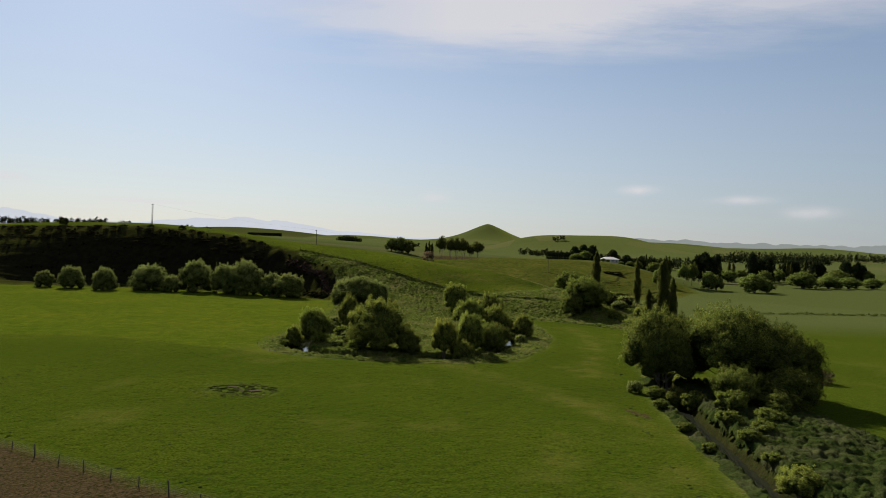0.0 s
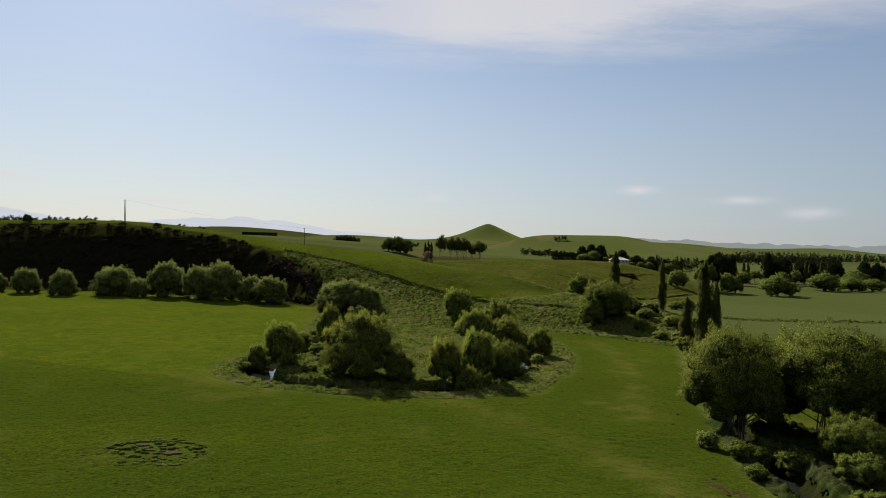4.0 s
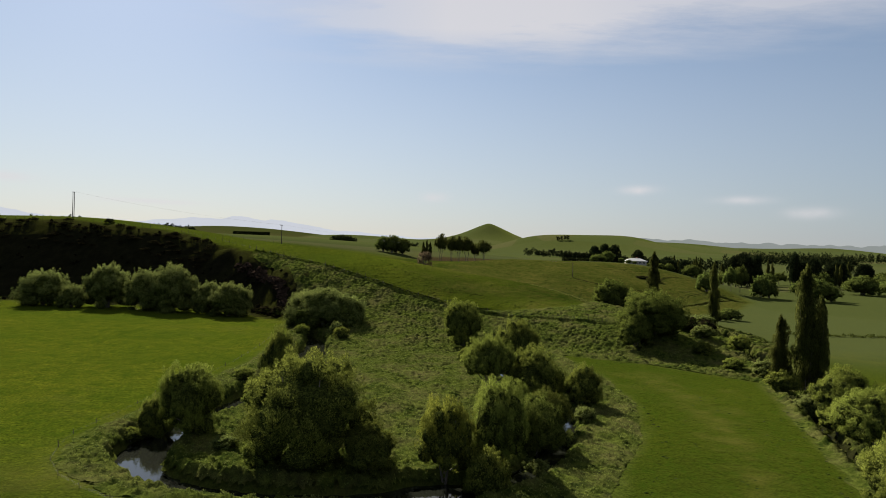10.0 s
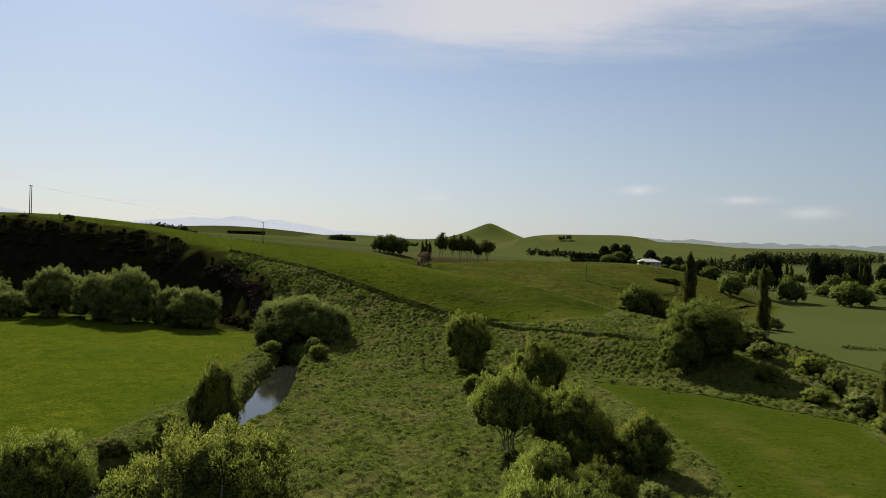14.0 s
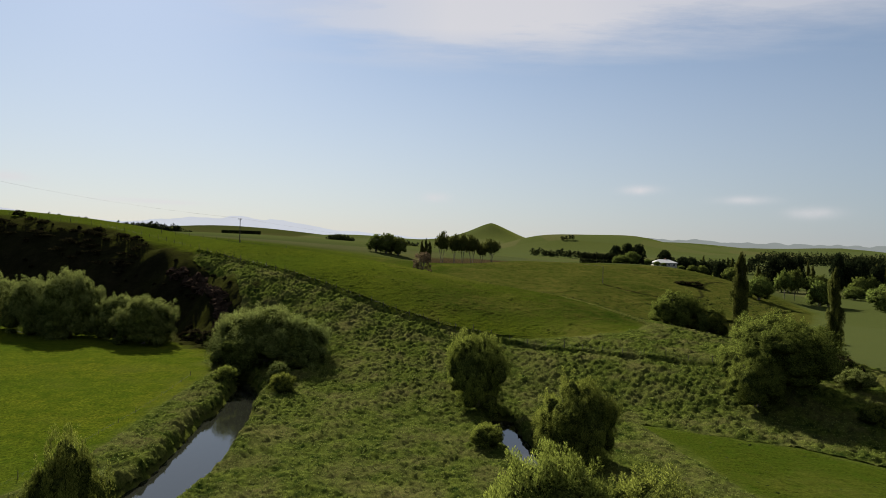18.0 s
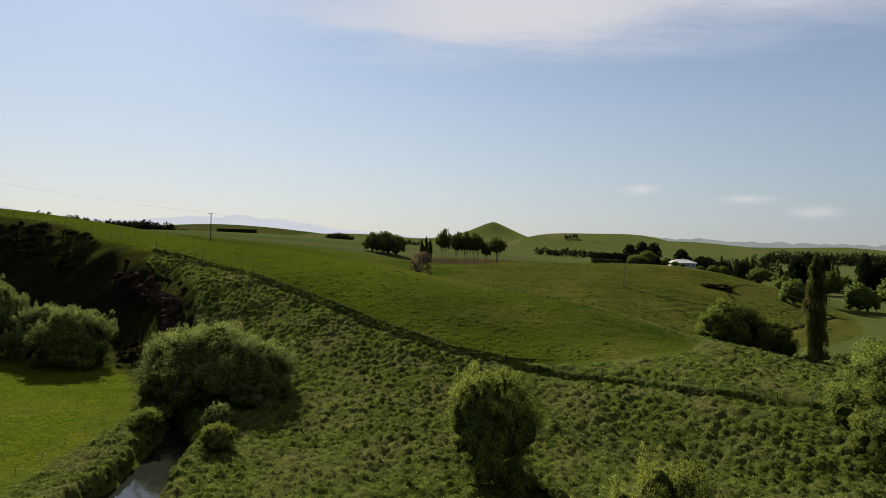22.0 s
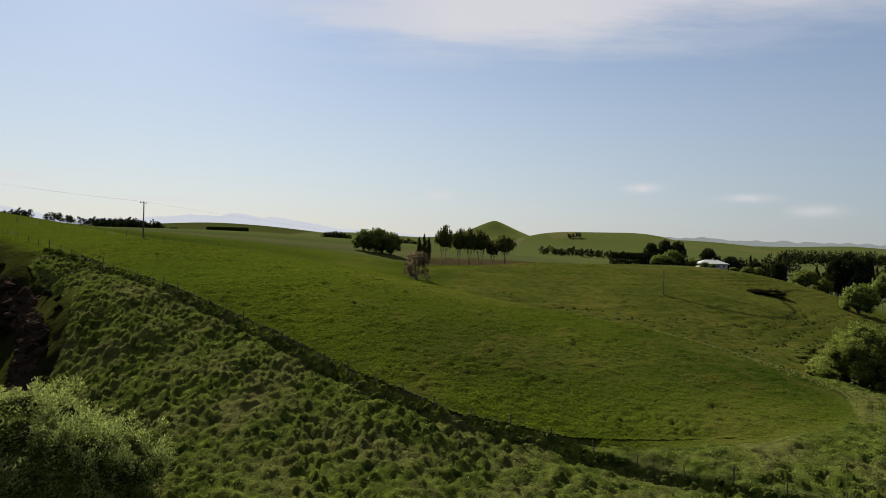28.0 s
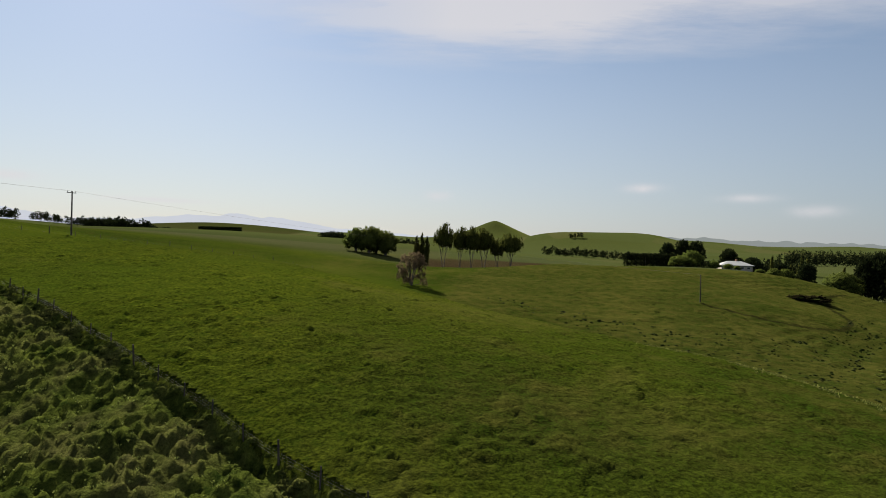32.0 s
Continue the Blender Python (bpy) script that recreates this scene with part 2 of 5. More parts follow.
def ground_surface(t):
    p = spot(t)
    cover = node(t, "ShaderNodeAttribute", attribute_name="cover")
    ch = node(t, "ShaderNodeSeparateColor", {0: cover.outputs["Color"]})
    extra = node(t, "ShaderNodeAttribute", attribute_name="dry").outputs["Fac"]
    pale = node(t, "ShaderNodeAttribute", attribute_name="pale").outputs["Fac"]
    big = noise_at(t, p, 0.035, 4.0)
    mid = noise_at(t, p, 0.35, 5.0)
    fine = noise_at(t, p, 3.2, 6.0, 0.7)
    pasture = ramp(t, big, [(0.25, (0.038, 0.057, 0.0044)), (0.5, (0.058, 0.070, 0.0054)), (0.75, (0.078, 0.080, 0.0074))])
    pasture = mixc(t, ramp(t, mid, [(0.35, 0.0), (0.68, 0.75)]), pasture, (0.021, 0.038, 0.0026))
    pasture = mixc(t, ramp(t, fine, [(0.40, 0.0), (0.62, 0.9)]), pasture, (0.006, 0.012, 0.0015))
    tuft = ramp(t, noise_at(t, p, 0.95, 3.0, 0.5), [(0.52, 0.0), (0.66, 0.55)])
    lush = node(t, "ShaderNodeAttribute", attribute_name="lush").outputs["Fac"]
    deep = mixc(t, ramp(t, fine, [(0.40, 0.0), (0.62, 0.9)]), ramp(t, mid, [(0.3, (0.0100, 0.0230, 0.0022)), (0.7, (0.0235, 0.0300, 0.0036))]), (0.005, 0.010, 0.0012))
    pasture = mixc(t, lush, pasture, deep)
    pasture = mixc(t, tuft, pasture, (0.012, 0.026, 0.002))
    grazed = cover.outputs["Alpha"]
    bitten = ramp(t, mid, [(0.32, (0.0095, 0.0245, 0.0025)), (0.5, (0.0195, 0.031, 0.0042)), (0.7, (0.038, 0.037, 0.008))])
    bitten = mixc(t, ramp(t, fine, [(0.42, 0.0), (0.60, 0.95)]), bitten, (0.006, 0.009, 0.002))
    pasture = mixc(t, grazed, pasture, bitten)
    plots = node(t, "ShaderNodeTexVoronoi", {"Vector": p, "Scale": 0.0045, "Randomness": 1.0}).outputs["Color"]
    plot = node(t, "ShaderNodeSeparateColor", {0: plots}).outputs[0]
    # paddock tones differ by plot, greyed to stand in for distance haze
    far_grass_hazed = ramp(t, plot, [(0.0, (0.024, 0.030, 0.012)), (0.35, (0.031, 0.037, 0.016)), (0.65, (0.029, 0.037, 0.017)), (1.0, (0.042, 0.040, 0.020))])
    pasture = mixc(t, calc(t, "MULTIPLY", pale, 0.85), pasture, far_grass_hazed)
    rough = mixc(t, ramp(t, fine, [(0.35, 0.0), (0.7, 1.0)]), (0.044, 0.056, 0.010), (0.014, 0.021, 0.005))
    rough = mixc(t, ramp(t, mid, [(0.5, 0.0), (0.8, 0.6)]), rough, (0.062, 0.056, 0.019))
    soil = mixc(t, ramp(t, fine, [(0.42, 0.0), (0.60, 1.0)]), (0.032, 0.020, 0.014), (0.006, 0.004, 0.003))
    # near-black for scrub, wet and trodden ground, and for shade painted on banks
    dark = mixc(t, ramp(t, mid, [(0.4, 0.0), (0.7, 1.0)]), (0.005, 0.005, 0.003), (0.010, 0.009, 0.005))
    dry = mixc(t, mid, (0.066, 0.057, 0.016), (0.044, 0.046, 0.008))
    col = mixc(t, ch.outputs[0], pasture, rough)
    col = mixc(t, calc(t, "MULTIPLY", extra, ramp(t, mid, [(0.3, 0.25), (0.65, 1.0)])), col, dry)
    col = mixc(t, ch.outputs[1], col, soil)
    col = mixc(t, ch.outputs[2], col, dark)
    clod = noise_at(t, p, 1.3, 4.0, 0.6)
    h = calc(t, "ADD", calc(t, "MULTIPLY", fine, 0.18), calc(t, "ADD", calc(t, "MULTIPLY", clod, 0.45), calc(t, "MULTIPLY", mid, 0.35)))
    glint = calc(t, "MULTIPLY_ADD", grazed, -0.05, 0.08)
    return principled(t, col, 0.92, bumped(t, h, 1.0, 0.6), spec=0.0, sheen=glint, tint=(0.45, 0.52, 0.06))


def leaf_surface(dark, light, glow=0.45):
    def build(t):
        isle = node(t, "ShaderNodeNewGeometry").outputs["Random Per Island"]
        kind = node(t, "ShaderNodeObjectInfo").outputs["Random"]
        col = ramp(t, isle, [(0.0, dark), (0.7, light), (1.0, tuple(min(1, c * 1.25) for c in light))])
        hue = node(t, "ShaderNodeHueSaturation", {"Hue": calc(t, "MULTIPLY_ADD", kind, 0.016, 0.494), "Saturation": 1.0,
                                                 "Value": calc(t, "MULTIPLY_ADD", kind, 0.3, 0.85), "Color": col}).outputs[0]
        d = principled(t, hue, 0.8, spec=0.0)
        tr = node(t, "ShaderNodeBsdfTranslucent", {0: hue}).outputs[0]
        return node(t, "ShaderNodeMixShader", {0: glow, 1: d, 2: tr}).outputs[0]
    return build


def water_surface(t):
    p = node(t, "ShaderNodeMapping", {0: spot(t), "Scale": (1.0, 1.0, 1.0)}).outputs[0]
    h = noise_at(t, p, 1.6, 3.0)
    return principled(t, (0.010, 0.011, 0.008), 0.05, bumped(t, h, 0.05, 0.1), spec=0.5)


def bark_surface(t):
    p = node(t, "ShaderNodeMapping", {0: spot(t), "Scale": (6.0, 6.0, 1.2)}).outputs[0]
    n = noise_at(t, p, 1.5, 5.0)
    return principled(t, ramp(t, n, [(0.3, (0.045, 0.038, 0.03)), (0.7, (0.15, 0.13, 0.105))]), 0.9, bumped(t, n, 0.6, 0.05))


def pole_surface(t):
    p = node(t, "ShaderNodeMapping", {0: spot(t), "Scale": (8.0, 8.0, 0.6)}).outputs[0]
    n = noise_at(t, p, 2.0, 4.0)
    return principled(t, ramp(t, n, [(0.3, (0.022, 0.018, 0.015)), (0.7, (0.06, 0.05, 0.04))]), 0.85)


def plain(colour, rough, spread=0.25, metal=0.0):
    def build(t):
        n = noise_at(t, spot(t), 1.7, 4.0)
        col = mixc(t, n, tuple(c * (1 - spread) for c in colour), tuple(min(1, c * (1 + spread)) for c in colour))
        b = node(t, "ShaderNodeBsdfPrincipled", {"Roughness": rough, "Metallic": metal, "Base Color": col})
        return b.outputs[0]
    return build


def mound_surface(dark, light, straw):
    def build(t):
        p = spot(t)
        isle = ramp(t, noise_at(t, p, 0.9, 3.0), [(0.3, 0.0), (0.7, 1.0)])
        patch = noise_at(t, p, 0.16, 4.0)
        fine = noise_at(t, p, 6.0, 4.0, 0.7)
        col = mixc(t, isle, dark, light)
        col = mixc(t, ramp(t, patch, [(0.45, 0.0), (0.72, 0.75)]), col, straw)
        col = mixc(t, ramp(t, fine, [(0.4, 0.0), (0.75, 0.8)]), col, tuple(c * 0.5 for c in dark))
        d = principled(t, col, 0.85, bumped(t, fine, 1.0, 0.25), spec=0.0, sheen=0.025, tint=(0.45, 0.48, 0.12))
        tr = node(t, "ShaderNodeBsdfTranslucent", {0: col}).outputs[0]
        return node(t, "ShaderNodeMixShader", {0: 0.08, 1: d, 2: tr}).outputs[0]
    return build


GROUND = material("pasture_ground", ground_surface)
MOUND = material("tussock_mounds", mound_surface((0.011, 0.022, 0.004), (0.093, 0.113, 0.0195), (0.107, 0.097, 0.036)))
RUSH = material("rank_bank_grass", mound_surface((0.008, 0.015, 0.004), (0.036, 0.050, 0.012), (0.062, 0.062, 0.030)))
WATER = material("stream_water", water_surface)
BARK = material("tree_bark", bark_surface)
POLE = material("weathered_pole", pole_surface)
WIRE = material("galvanised_wire", plain((0.05, 0.05, 0.05), 0.8, 0.1))
WILLOW = material("willow_leaves", leaf_surface((0.050, 0.064, 0.010), (0.160, 0.182, 0.034), 0.36))
WILLOW_PALE = material("grey_willow_leaves", leaf_surface((0.050, 0.064, 0.016), (0.160, 0.182, 0.052), 0.36))
# darker copy of the willow leaves, for trees seen from their shaded side
WILLOW_SHADED = material("shaded_willow_leaves", leaf_surface((0.022, 0.032, 0.006), (0.108, 0.124, 0.024), 0.32))
WILLOW_YELLOW = material("spring_willow_leaves", leaf_surface((0.085, 0.098, 0.014), (0.190, 0.205, 0.034), 0.42))
VALLEY_LEAF = material("valley_leaves", leaf_surface((0.030, 0.042, 0.009), (0.088, 0.108, 0.024), 0.36))
DARKLEAF = material("pine_needles", leaf_surface((0.007, 0.011, 0.005), (0.020, 0.026, 0.010), 0.2))
POPLAR = material("poplar_leaves", leaf_surface((0.020, 0.025, 0.006), (0.070, 0.076, 0.018), 0.36))
TWIGS = material("bare_twigs", leaf_surface((0.05, 0.038, 0.022), (0.12, 0.092, 0.055), 0.4))
# dark scrub, with the bluff's shade put into its leaf colour
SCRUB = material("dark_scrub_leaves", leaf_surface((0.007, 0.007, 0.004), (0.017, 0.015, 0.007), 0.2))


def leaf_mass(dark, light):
    """Solid filling deep in a crown: leaf-sized mottling with the gaps' shade painted dark, and relief."""
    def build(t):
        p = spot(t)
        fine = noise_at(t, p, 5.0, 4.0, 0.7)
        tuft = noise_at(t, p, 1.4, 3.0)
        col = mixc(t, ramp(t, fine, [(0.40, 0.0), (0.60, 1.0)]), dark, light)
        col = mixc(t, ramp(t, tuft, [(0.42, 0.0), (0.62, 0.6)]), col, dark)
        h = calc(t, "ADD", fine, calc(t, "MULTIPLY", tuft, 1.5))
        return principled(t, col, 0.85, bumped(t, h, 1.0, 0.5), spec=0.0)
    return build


INNER = material("crown_core_shaded", leaf_mass((0.016, 0.022, 0.006), (0.092, 0.108, 0.021)))
TUSSOCK = material("tussock_blades", leaf_surface((0.044, 0.062, 0.013), (0.138, 0.152, 0.040), 0.36))

# ---------------------------------------------------------------- mesh helpers


def mesh_from(name, verts, faces, mat, smooth=False):
    """One mesh from an array of corners and an array (or list) of faces."""
    me = bpy.data.meshes.new(name)
    verts = np.asarray(verts, np.float32)
    if isinstance(faces, np.ndarray):
        n, k = faces.shape
        me.vertices.add(len(verts))
        me.vertices.foreach_set("co", verts.ravel())
        me.loops.add(n * k)
        me.loops.foreach_set("vertex_index", faces.astype(np.int32).ravel())
        me.polygons.add(n)
        me.polygons.foreach_set("loop_start", np.arange(0, n * k, k, dtype=np.int32))
        me.update(calc_edges=True)
    else:
        me.from_pydata([tuple(v) for v in verts], [], faces)
    if smooth:
        me.polygons.foreach_set("use_smooth", np.ones(len(me.polygons), dtype=bool))
    me.materials.append(mat)
    return me


def part(name, bm, mat, parent, label=""):
    """A bmesh as one mesh object under a thing or a part."""
    me = bpy.data.meshes.new(name)
    bm.to_mesh(me)
    bm.free()
    me.materials.append(mat)
    return hang(name, me, parent, label)


def hang(name, me, parent, label=""):
    ob = new(name, me)
    ob.parent = parent
    if label:
        tagged(ob, label)
    return ob


def thing(name, x, y, z, label, category, group="", kind=""):
    ob = new(name)
    ob.empty_display_size = 0.5
    ob.matrix_basis = pose(x, y, z)
    return tagged(ob, label, category, group, kind)


def tube(bm, points, radii, sides=7):
    """A tapered tube along points."""
    rings = []
    for i, (p, r) in enumerate(zip(points, radii)):
        p = Vector(p)
        a = Vector(points[max(0, i - 1)])
        b = Vector(points[min(len(points) - 1, i + 1)])
        way = (b - a).normalized()
        u = way.orthogonal().normalized()
        v = way.cross(u)
        rings.append([bm.verts.new(p + (u * math.cos(q) + v * math.sin(q)) * r) for q in (math.tau * k / sides for k in range(sides))])
    for a, b in zip(rings, rings[1:]):
        for k in range(sides):
            bm.faces.new((a[k], a[(k + 1) % sides], b[(k + 1) % sides], b[k]))
    bm.faces.new(rings[-1])
    bm.faces.new(rings[0][::-1])


def block(bm, size, at=(0, 0, 0), bevel=0.0, turn=None):
    m = Matrix.Translation(at) @ (turn or Matrix.Identity(4)) @ Matrix.Diagonal((*size, 1))
    made = bmesh.ops.create_cube(bm, size=1.0, matrix=m)
    if bevel:
        edges = {e for v in made["verts"] for e in v.link_edges}
        bmesh.ops.bevel(bm, geom=list(edges), offset=bevel, segments=1, affect="EDGES")


# ---------------------------------------------------------------- ground


def inside(poly, x, y):
    hit = np.zeros(x.shape, bool)
    for (x0, y0), (x1, y1) in zip(poly, poly[1:] + poly[:1]):
        cross = ((y0 > y) != (y1 > y)) & (x < (x1 - x0) * (y - y0) / (y1 - y0 + 1e-9) + x0)
        hit ^= cross
    return hit


FENCE_XY = [(x, y) for x, y, _ in FENCE_LINE]
ROUGH_LAND = [(-45, 152), (-42, 143), (-32, 135.6), (-12, 132), (5, 133), (18, 140), (28, 160), (33.5, 180), (34, 200), (30, 228), (48, 219), (62, 206), (72, 196), (90, 215), (96, 262),
              (90, 300), (72, 312), (54, 300), (49, 284), (43, 272), (30, 267), (12, 267.5), (1, 270), (-9.7, 277), (-22, 286.5), (-41, 300), (-68, 320), (-76, 323), (-75, 317), (-64, 307), (-56.5, 300), (-51.5, 291), (-48.5, 281), (-47.5, 271),
              (-44, 255), (-42, 228), (-40, 205), (-43, 178)]
SOIL_NEAR = [(-260, 174), (-120, 105), (-54, 73.3), (-22, 58.3), (30, 33), (30, -140), (-260, -140)]
SOIL_FAR = [(-10, 528), (30, 508), (92, 530), (102, 575), (30, 610), (-14, 565)]
SOIL_HILL = [(-1000, 1880), (-690, 1690), (-420, 1860), (-420, 2200), (-1000, 2200)]
# outline of the bluff face whose shade is painted over its scrub
BLUFF_SHADE = [(-330, 272), (-180, 298), (-140, 301), (-95, 298), (-70, 288), (-52, 272), (-45, 282), (-48, 295), (-59, 304), (-67, 314), (-76, 321), (-93, 330), (-120, 346), (-172, 353), (-330, 357)]
RIGHT_BANK = [(43, 125), (42, 95), (38.8, 60), (38.2, 20), (50, 20), (57, 60), (64, 88), (60, 108), (56, 125)]
TRACK = smooth_line([(71, 405), (80, 398), (94, 396), (108, 402), (120, 418), (127, 440), (140, 462), (152, 470)], 1.5)
HUMP_ROUGH = [(0, 400), (30, 372), (60, 345), (95, 330), (150, 420), (170, 480), (130, 500), (60, 490), (10, 470)]


HUMP_TURF = [(-2, 392), (20, 366), (44, 349), (62, 333), (80, 326), (112, 345), (150, 385), (185, 440), (178, 480), (150, 494), (110, 500), (60, 496), (20, 480), (2, 440)]
SPUR_FENCE = smooth_line(FENCE_LINE, 1.5)
WET_LINE = smooth_line([(-150, 152), (-110, 147), (-80, 150), (-55, 141), (-40, 136)], 1.5)
DRY_LINES = [smooth_line([(4, 128), (18, 110), (34, 84)], 1.5), smooth_line([(44, 206), (45, 180), (38, 152), (31, 128)], 1.5)]


def soft_mask(poly, x, y, seed, ragged=1.2):
    total = np.zeros(x.shape)
    for k in range(4):
        jx = ragged * wave(x, y, 7.0, seed + k) + 0.8 * math.cos(k * 1.57)
        jy = ragged * wave(x, y, 7.0, seed + 10 + k) + 0.8 * math.sin(k * 1.57)
        total += inside(poly, x + jx, y + jy)
    return total / 4


def extra_relief(x, y):
    """Hummocks and banks laid over the plain lie of the land."""
    river, creek = far_from(RIVER, x, y), far_from(CREEK, x, y)
    water = np.minimum(river, creek)
    rough = np.maximum(soft_mask(ROUGH_LAND, x, y, 3), soft_mask(RIGHT_BANK, x, y, 9))
    z = rough * (0.15 * wave(x, y, 3.0, 81) + (0.30 + 0.25 * smoothstep(255, 275, y)) * wave(x, y, 8.0, 82)) * smoothstep(3.0, 5.0, water)
    fence_off = far_from(SPUR_FENCE, x, y)
    below = np.interp(x, [p[0] for p in FENCE_XY], [p[1] for p in FENCE_XY]) - y
    bank = np.interp(x, [-40, -12, 18, 54], [1.0, 1.3, 1.15, 0.8]) * rough * smoothstep(-0.1, 0.9, below) * np.exp(-fence_off / 5.5) * smoothstep(60, 52, x)
    return z - bank


def cover_at(x, y):
    """What grows where: rough grass, bare soil, dark scrub and painted shade, dry patches and paler far paddocks with
    haze painted in.
    """
    rough = np.maximum(soft_mask(ROUGH_LAND, x, y, 3), soft_mask(RIGHT_BANK, x, y, 9))
    edge = np.minimum(bank_gap(RIVER, RIVER_HALF, x, y), bank_gap(CREEK, CREEK_HALF, x, y))
    rough = np.maximum(rough, smoothstep(4.6, 2.4, edge + wave(x, y, 8, 21)))
    rough = np.maximum(rough, 0.1 * soft_mask(HUMP_ROUGH, x, y, 40, 4.0))
    rough = np.maximum(rough, 0.35 * smoothstep(1.2, 0.8, np.hypot((x + 33) / 7.0, (y - 103) / 4.2) + 0.3 * wave(x, y, 4, 22)))
    soil = np.maximum(soft_mask(SOIL_NEAR, x, y, 50, 0.5), soft_mask(SOIL_FAR, x, y, 60, 3.0))
    soil = np.maximum(soil, 0.3 * smoothstep(0.8, -0.2, edge))
    soil = np.maximum(soil, smoothstep(1.1, 0.7, np.hypot((x - 31.5 + 0.45 * (y - 97)) / 0.9, (y - 97) / 3.0) + 0.2 * wave(x, y, 2, 24)))
    # bluff shade painted near-black, and the dark ploughed hill
    dark = np.maximum(soft_mask(BLUFF_SHADE, x, y, 70, 2.0), 0.7 * soft_mask(SOIL_HILL, x, y, 65, 3.0))
    # shade of the steep creek banks painted as a dark band
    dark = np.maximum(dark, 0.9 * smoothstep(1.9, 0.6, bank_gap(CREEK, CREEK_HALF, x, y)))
    dark = np.maximum(dark, 0.9 * smoothstep(1.5, 0.5, far_from(TRACK, x, y)))
    dark = np.maximum(dark, 0.2 * smoothstep(2.0, 0.4, far_from(WET_LINE, x, y) + 0.8 * wave(x, y, 5, 23)))
    dry = np.clip(0.55 * wave(x, y, 26, 91) + 0.5 * wave(x, y, 9, 92) - 0.15, 0, 1) * smoothstep(120, 60, np.abs(x - 30))
    dry = np.maximum(dry, 0.8 * np.exp(-((x - 31) / 9.0) ** 2 - ((y - 268) / 9.0) ** 2))
    dry = np.maximum(dry, 0.55 * np.exp(-((x - 52) / 9.0) ** 2 - ((y - 262) / 10.0) ** 2))
    dry = np.maximum(dry, 0.6 * np.exp(-((x - 4) / 12.0) ** 2 - ((y - 318) / 10.0) ** 2))
    dry = np.maximum(dry, 0.5 * np.exp(-((x - 35) / 22.0) ** 2 - ((y - 405) / 22.0) ** 2))
    dry = np.maximum(dry, 0.5 * np.exp(-((x - 15) / 14.0) ** 2 - ((y - 286) / 6.0) ** 2))
    dry = np.maximum(dry, 0.45 * np.exp(-((x + 35) / 10.0) ** 2 - ((y - 440) / 60.0) ** 2))
    for line in DRY_LINES:
        dry = np.maximum(dry, smoothstep(6.0, 0.5, far_from(line, x, y) + 2.5 * wave(x, y, 7, 93)) * (0.34 + 0.34 * wave(x, y, 5, 94)))
    # pale right-hand paddocks, and all land past 500 m greyed as by haze
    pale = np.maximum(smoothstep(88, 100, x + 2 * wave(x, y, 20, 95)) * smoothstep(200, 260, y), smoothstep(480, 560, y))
    hump = soft_mask(HUMP_TURF, x, y, 41, 3.0)
    wet_edge = np.interp(x, [-150, -110, -80, -55, -40], [152, 147, 150, 141, 136])
    lush = 0.72 * np.maximum(smoothstep(8, -9, y - wet_edge + 2 * wave(x, y, 9, 97)), smoothstep(-30, 10, x)) * smoothstep(280, 230, y) + 0.15 * wave(x, y, 30, 98)
    dry = np.maximum(dry, hump * (0.55 + 0.35 * wave(x, y, 22, 99)))
    dark = np.maximum(dark, 0.05 * hump)
    hill = (1 - 0.5 * smoothstep(12, -25, x) * smoothstep(420, 330, y)) * smoothstep(262, 285, y) * smoothstep(-0.5, 3.0, land(x, y) - base_level(x)) * smoothstep(900, 600, y)
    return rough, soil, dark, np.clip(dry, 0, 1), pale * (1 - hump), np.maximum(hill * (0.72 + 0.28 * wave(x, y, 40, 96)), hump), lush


def dress(me, rough, soil, dark, dry, pale, hill, lush):
    col = me.color_attributes.new("cover", "FLOAT_COLOR", "POINT")
    col.data.foreach_set("color", np.stack([rough, soil, dark, np.clip(hill, 0, 1)], 1).astype(np.float32).ravel())
    me.attributes.new("dry", "FLOAT", "POINT").data.foreach_set("value", dry.astype(np.float32))
    me.attributes.new("lush", "FLOAT", "POINT").data.foreach_set("value", np.clip(lush, 0, 1).astype(np.float32))
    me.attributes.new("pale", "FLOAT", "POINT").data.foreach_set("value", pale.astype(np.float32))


def build_ground():
    xs = spaced(-3600, 3600, -84, 92, 1.2, 1.07)
    ys = spaced(-260, 4700, 44, 330, 1.25, 1.06)
    ys = np.unique(np.concatenate([ys, np.arange(2250, 2800, 45), np.arange(3480, 4100, 36), [3783.0]]))
    gx, gy = np.meshgrid(xs, ys)
    x, y = gx.ravel(), gy.ravel()
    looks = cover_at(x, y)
    z = ground(x, y) + extra_relief(x, y) - 0.05 * looks[0]
    z -= 0.8 * looks[0] * smoothstep(2.6, 1.4, far_from(SPUR_FENCE, x, y)) * (x > -80)
    z += looks[2] * (x < -40) * (y < 400) * (1.0 * wave(x, y, 9, 83) + 0.5 * wave(x, y, 4, 84))
    z += looks[1] * (x < 40) * (y < 150) * 0.06 * wave(x, y, 1.5, 85)
    nx, ny = len(xs), len(ys)
    i = np.arange(nx * ny).reshape(ny, nx)
    faces = np.stack([i[:-1, :-1].ravel(), i[:-1, 1:].ravel(), i[1:, 1:].ravel(), i[1:, :-1].ravel()], 1)
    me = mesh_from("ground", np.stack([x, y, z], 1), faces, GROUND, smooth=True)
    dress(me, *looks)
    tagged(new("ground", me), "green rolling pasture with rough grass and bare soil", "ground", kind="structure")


build_ground()


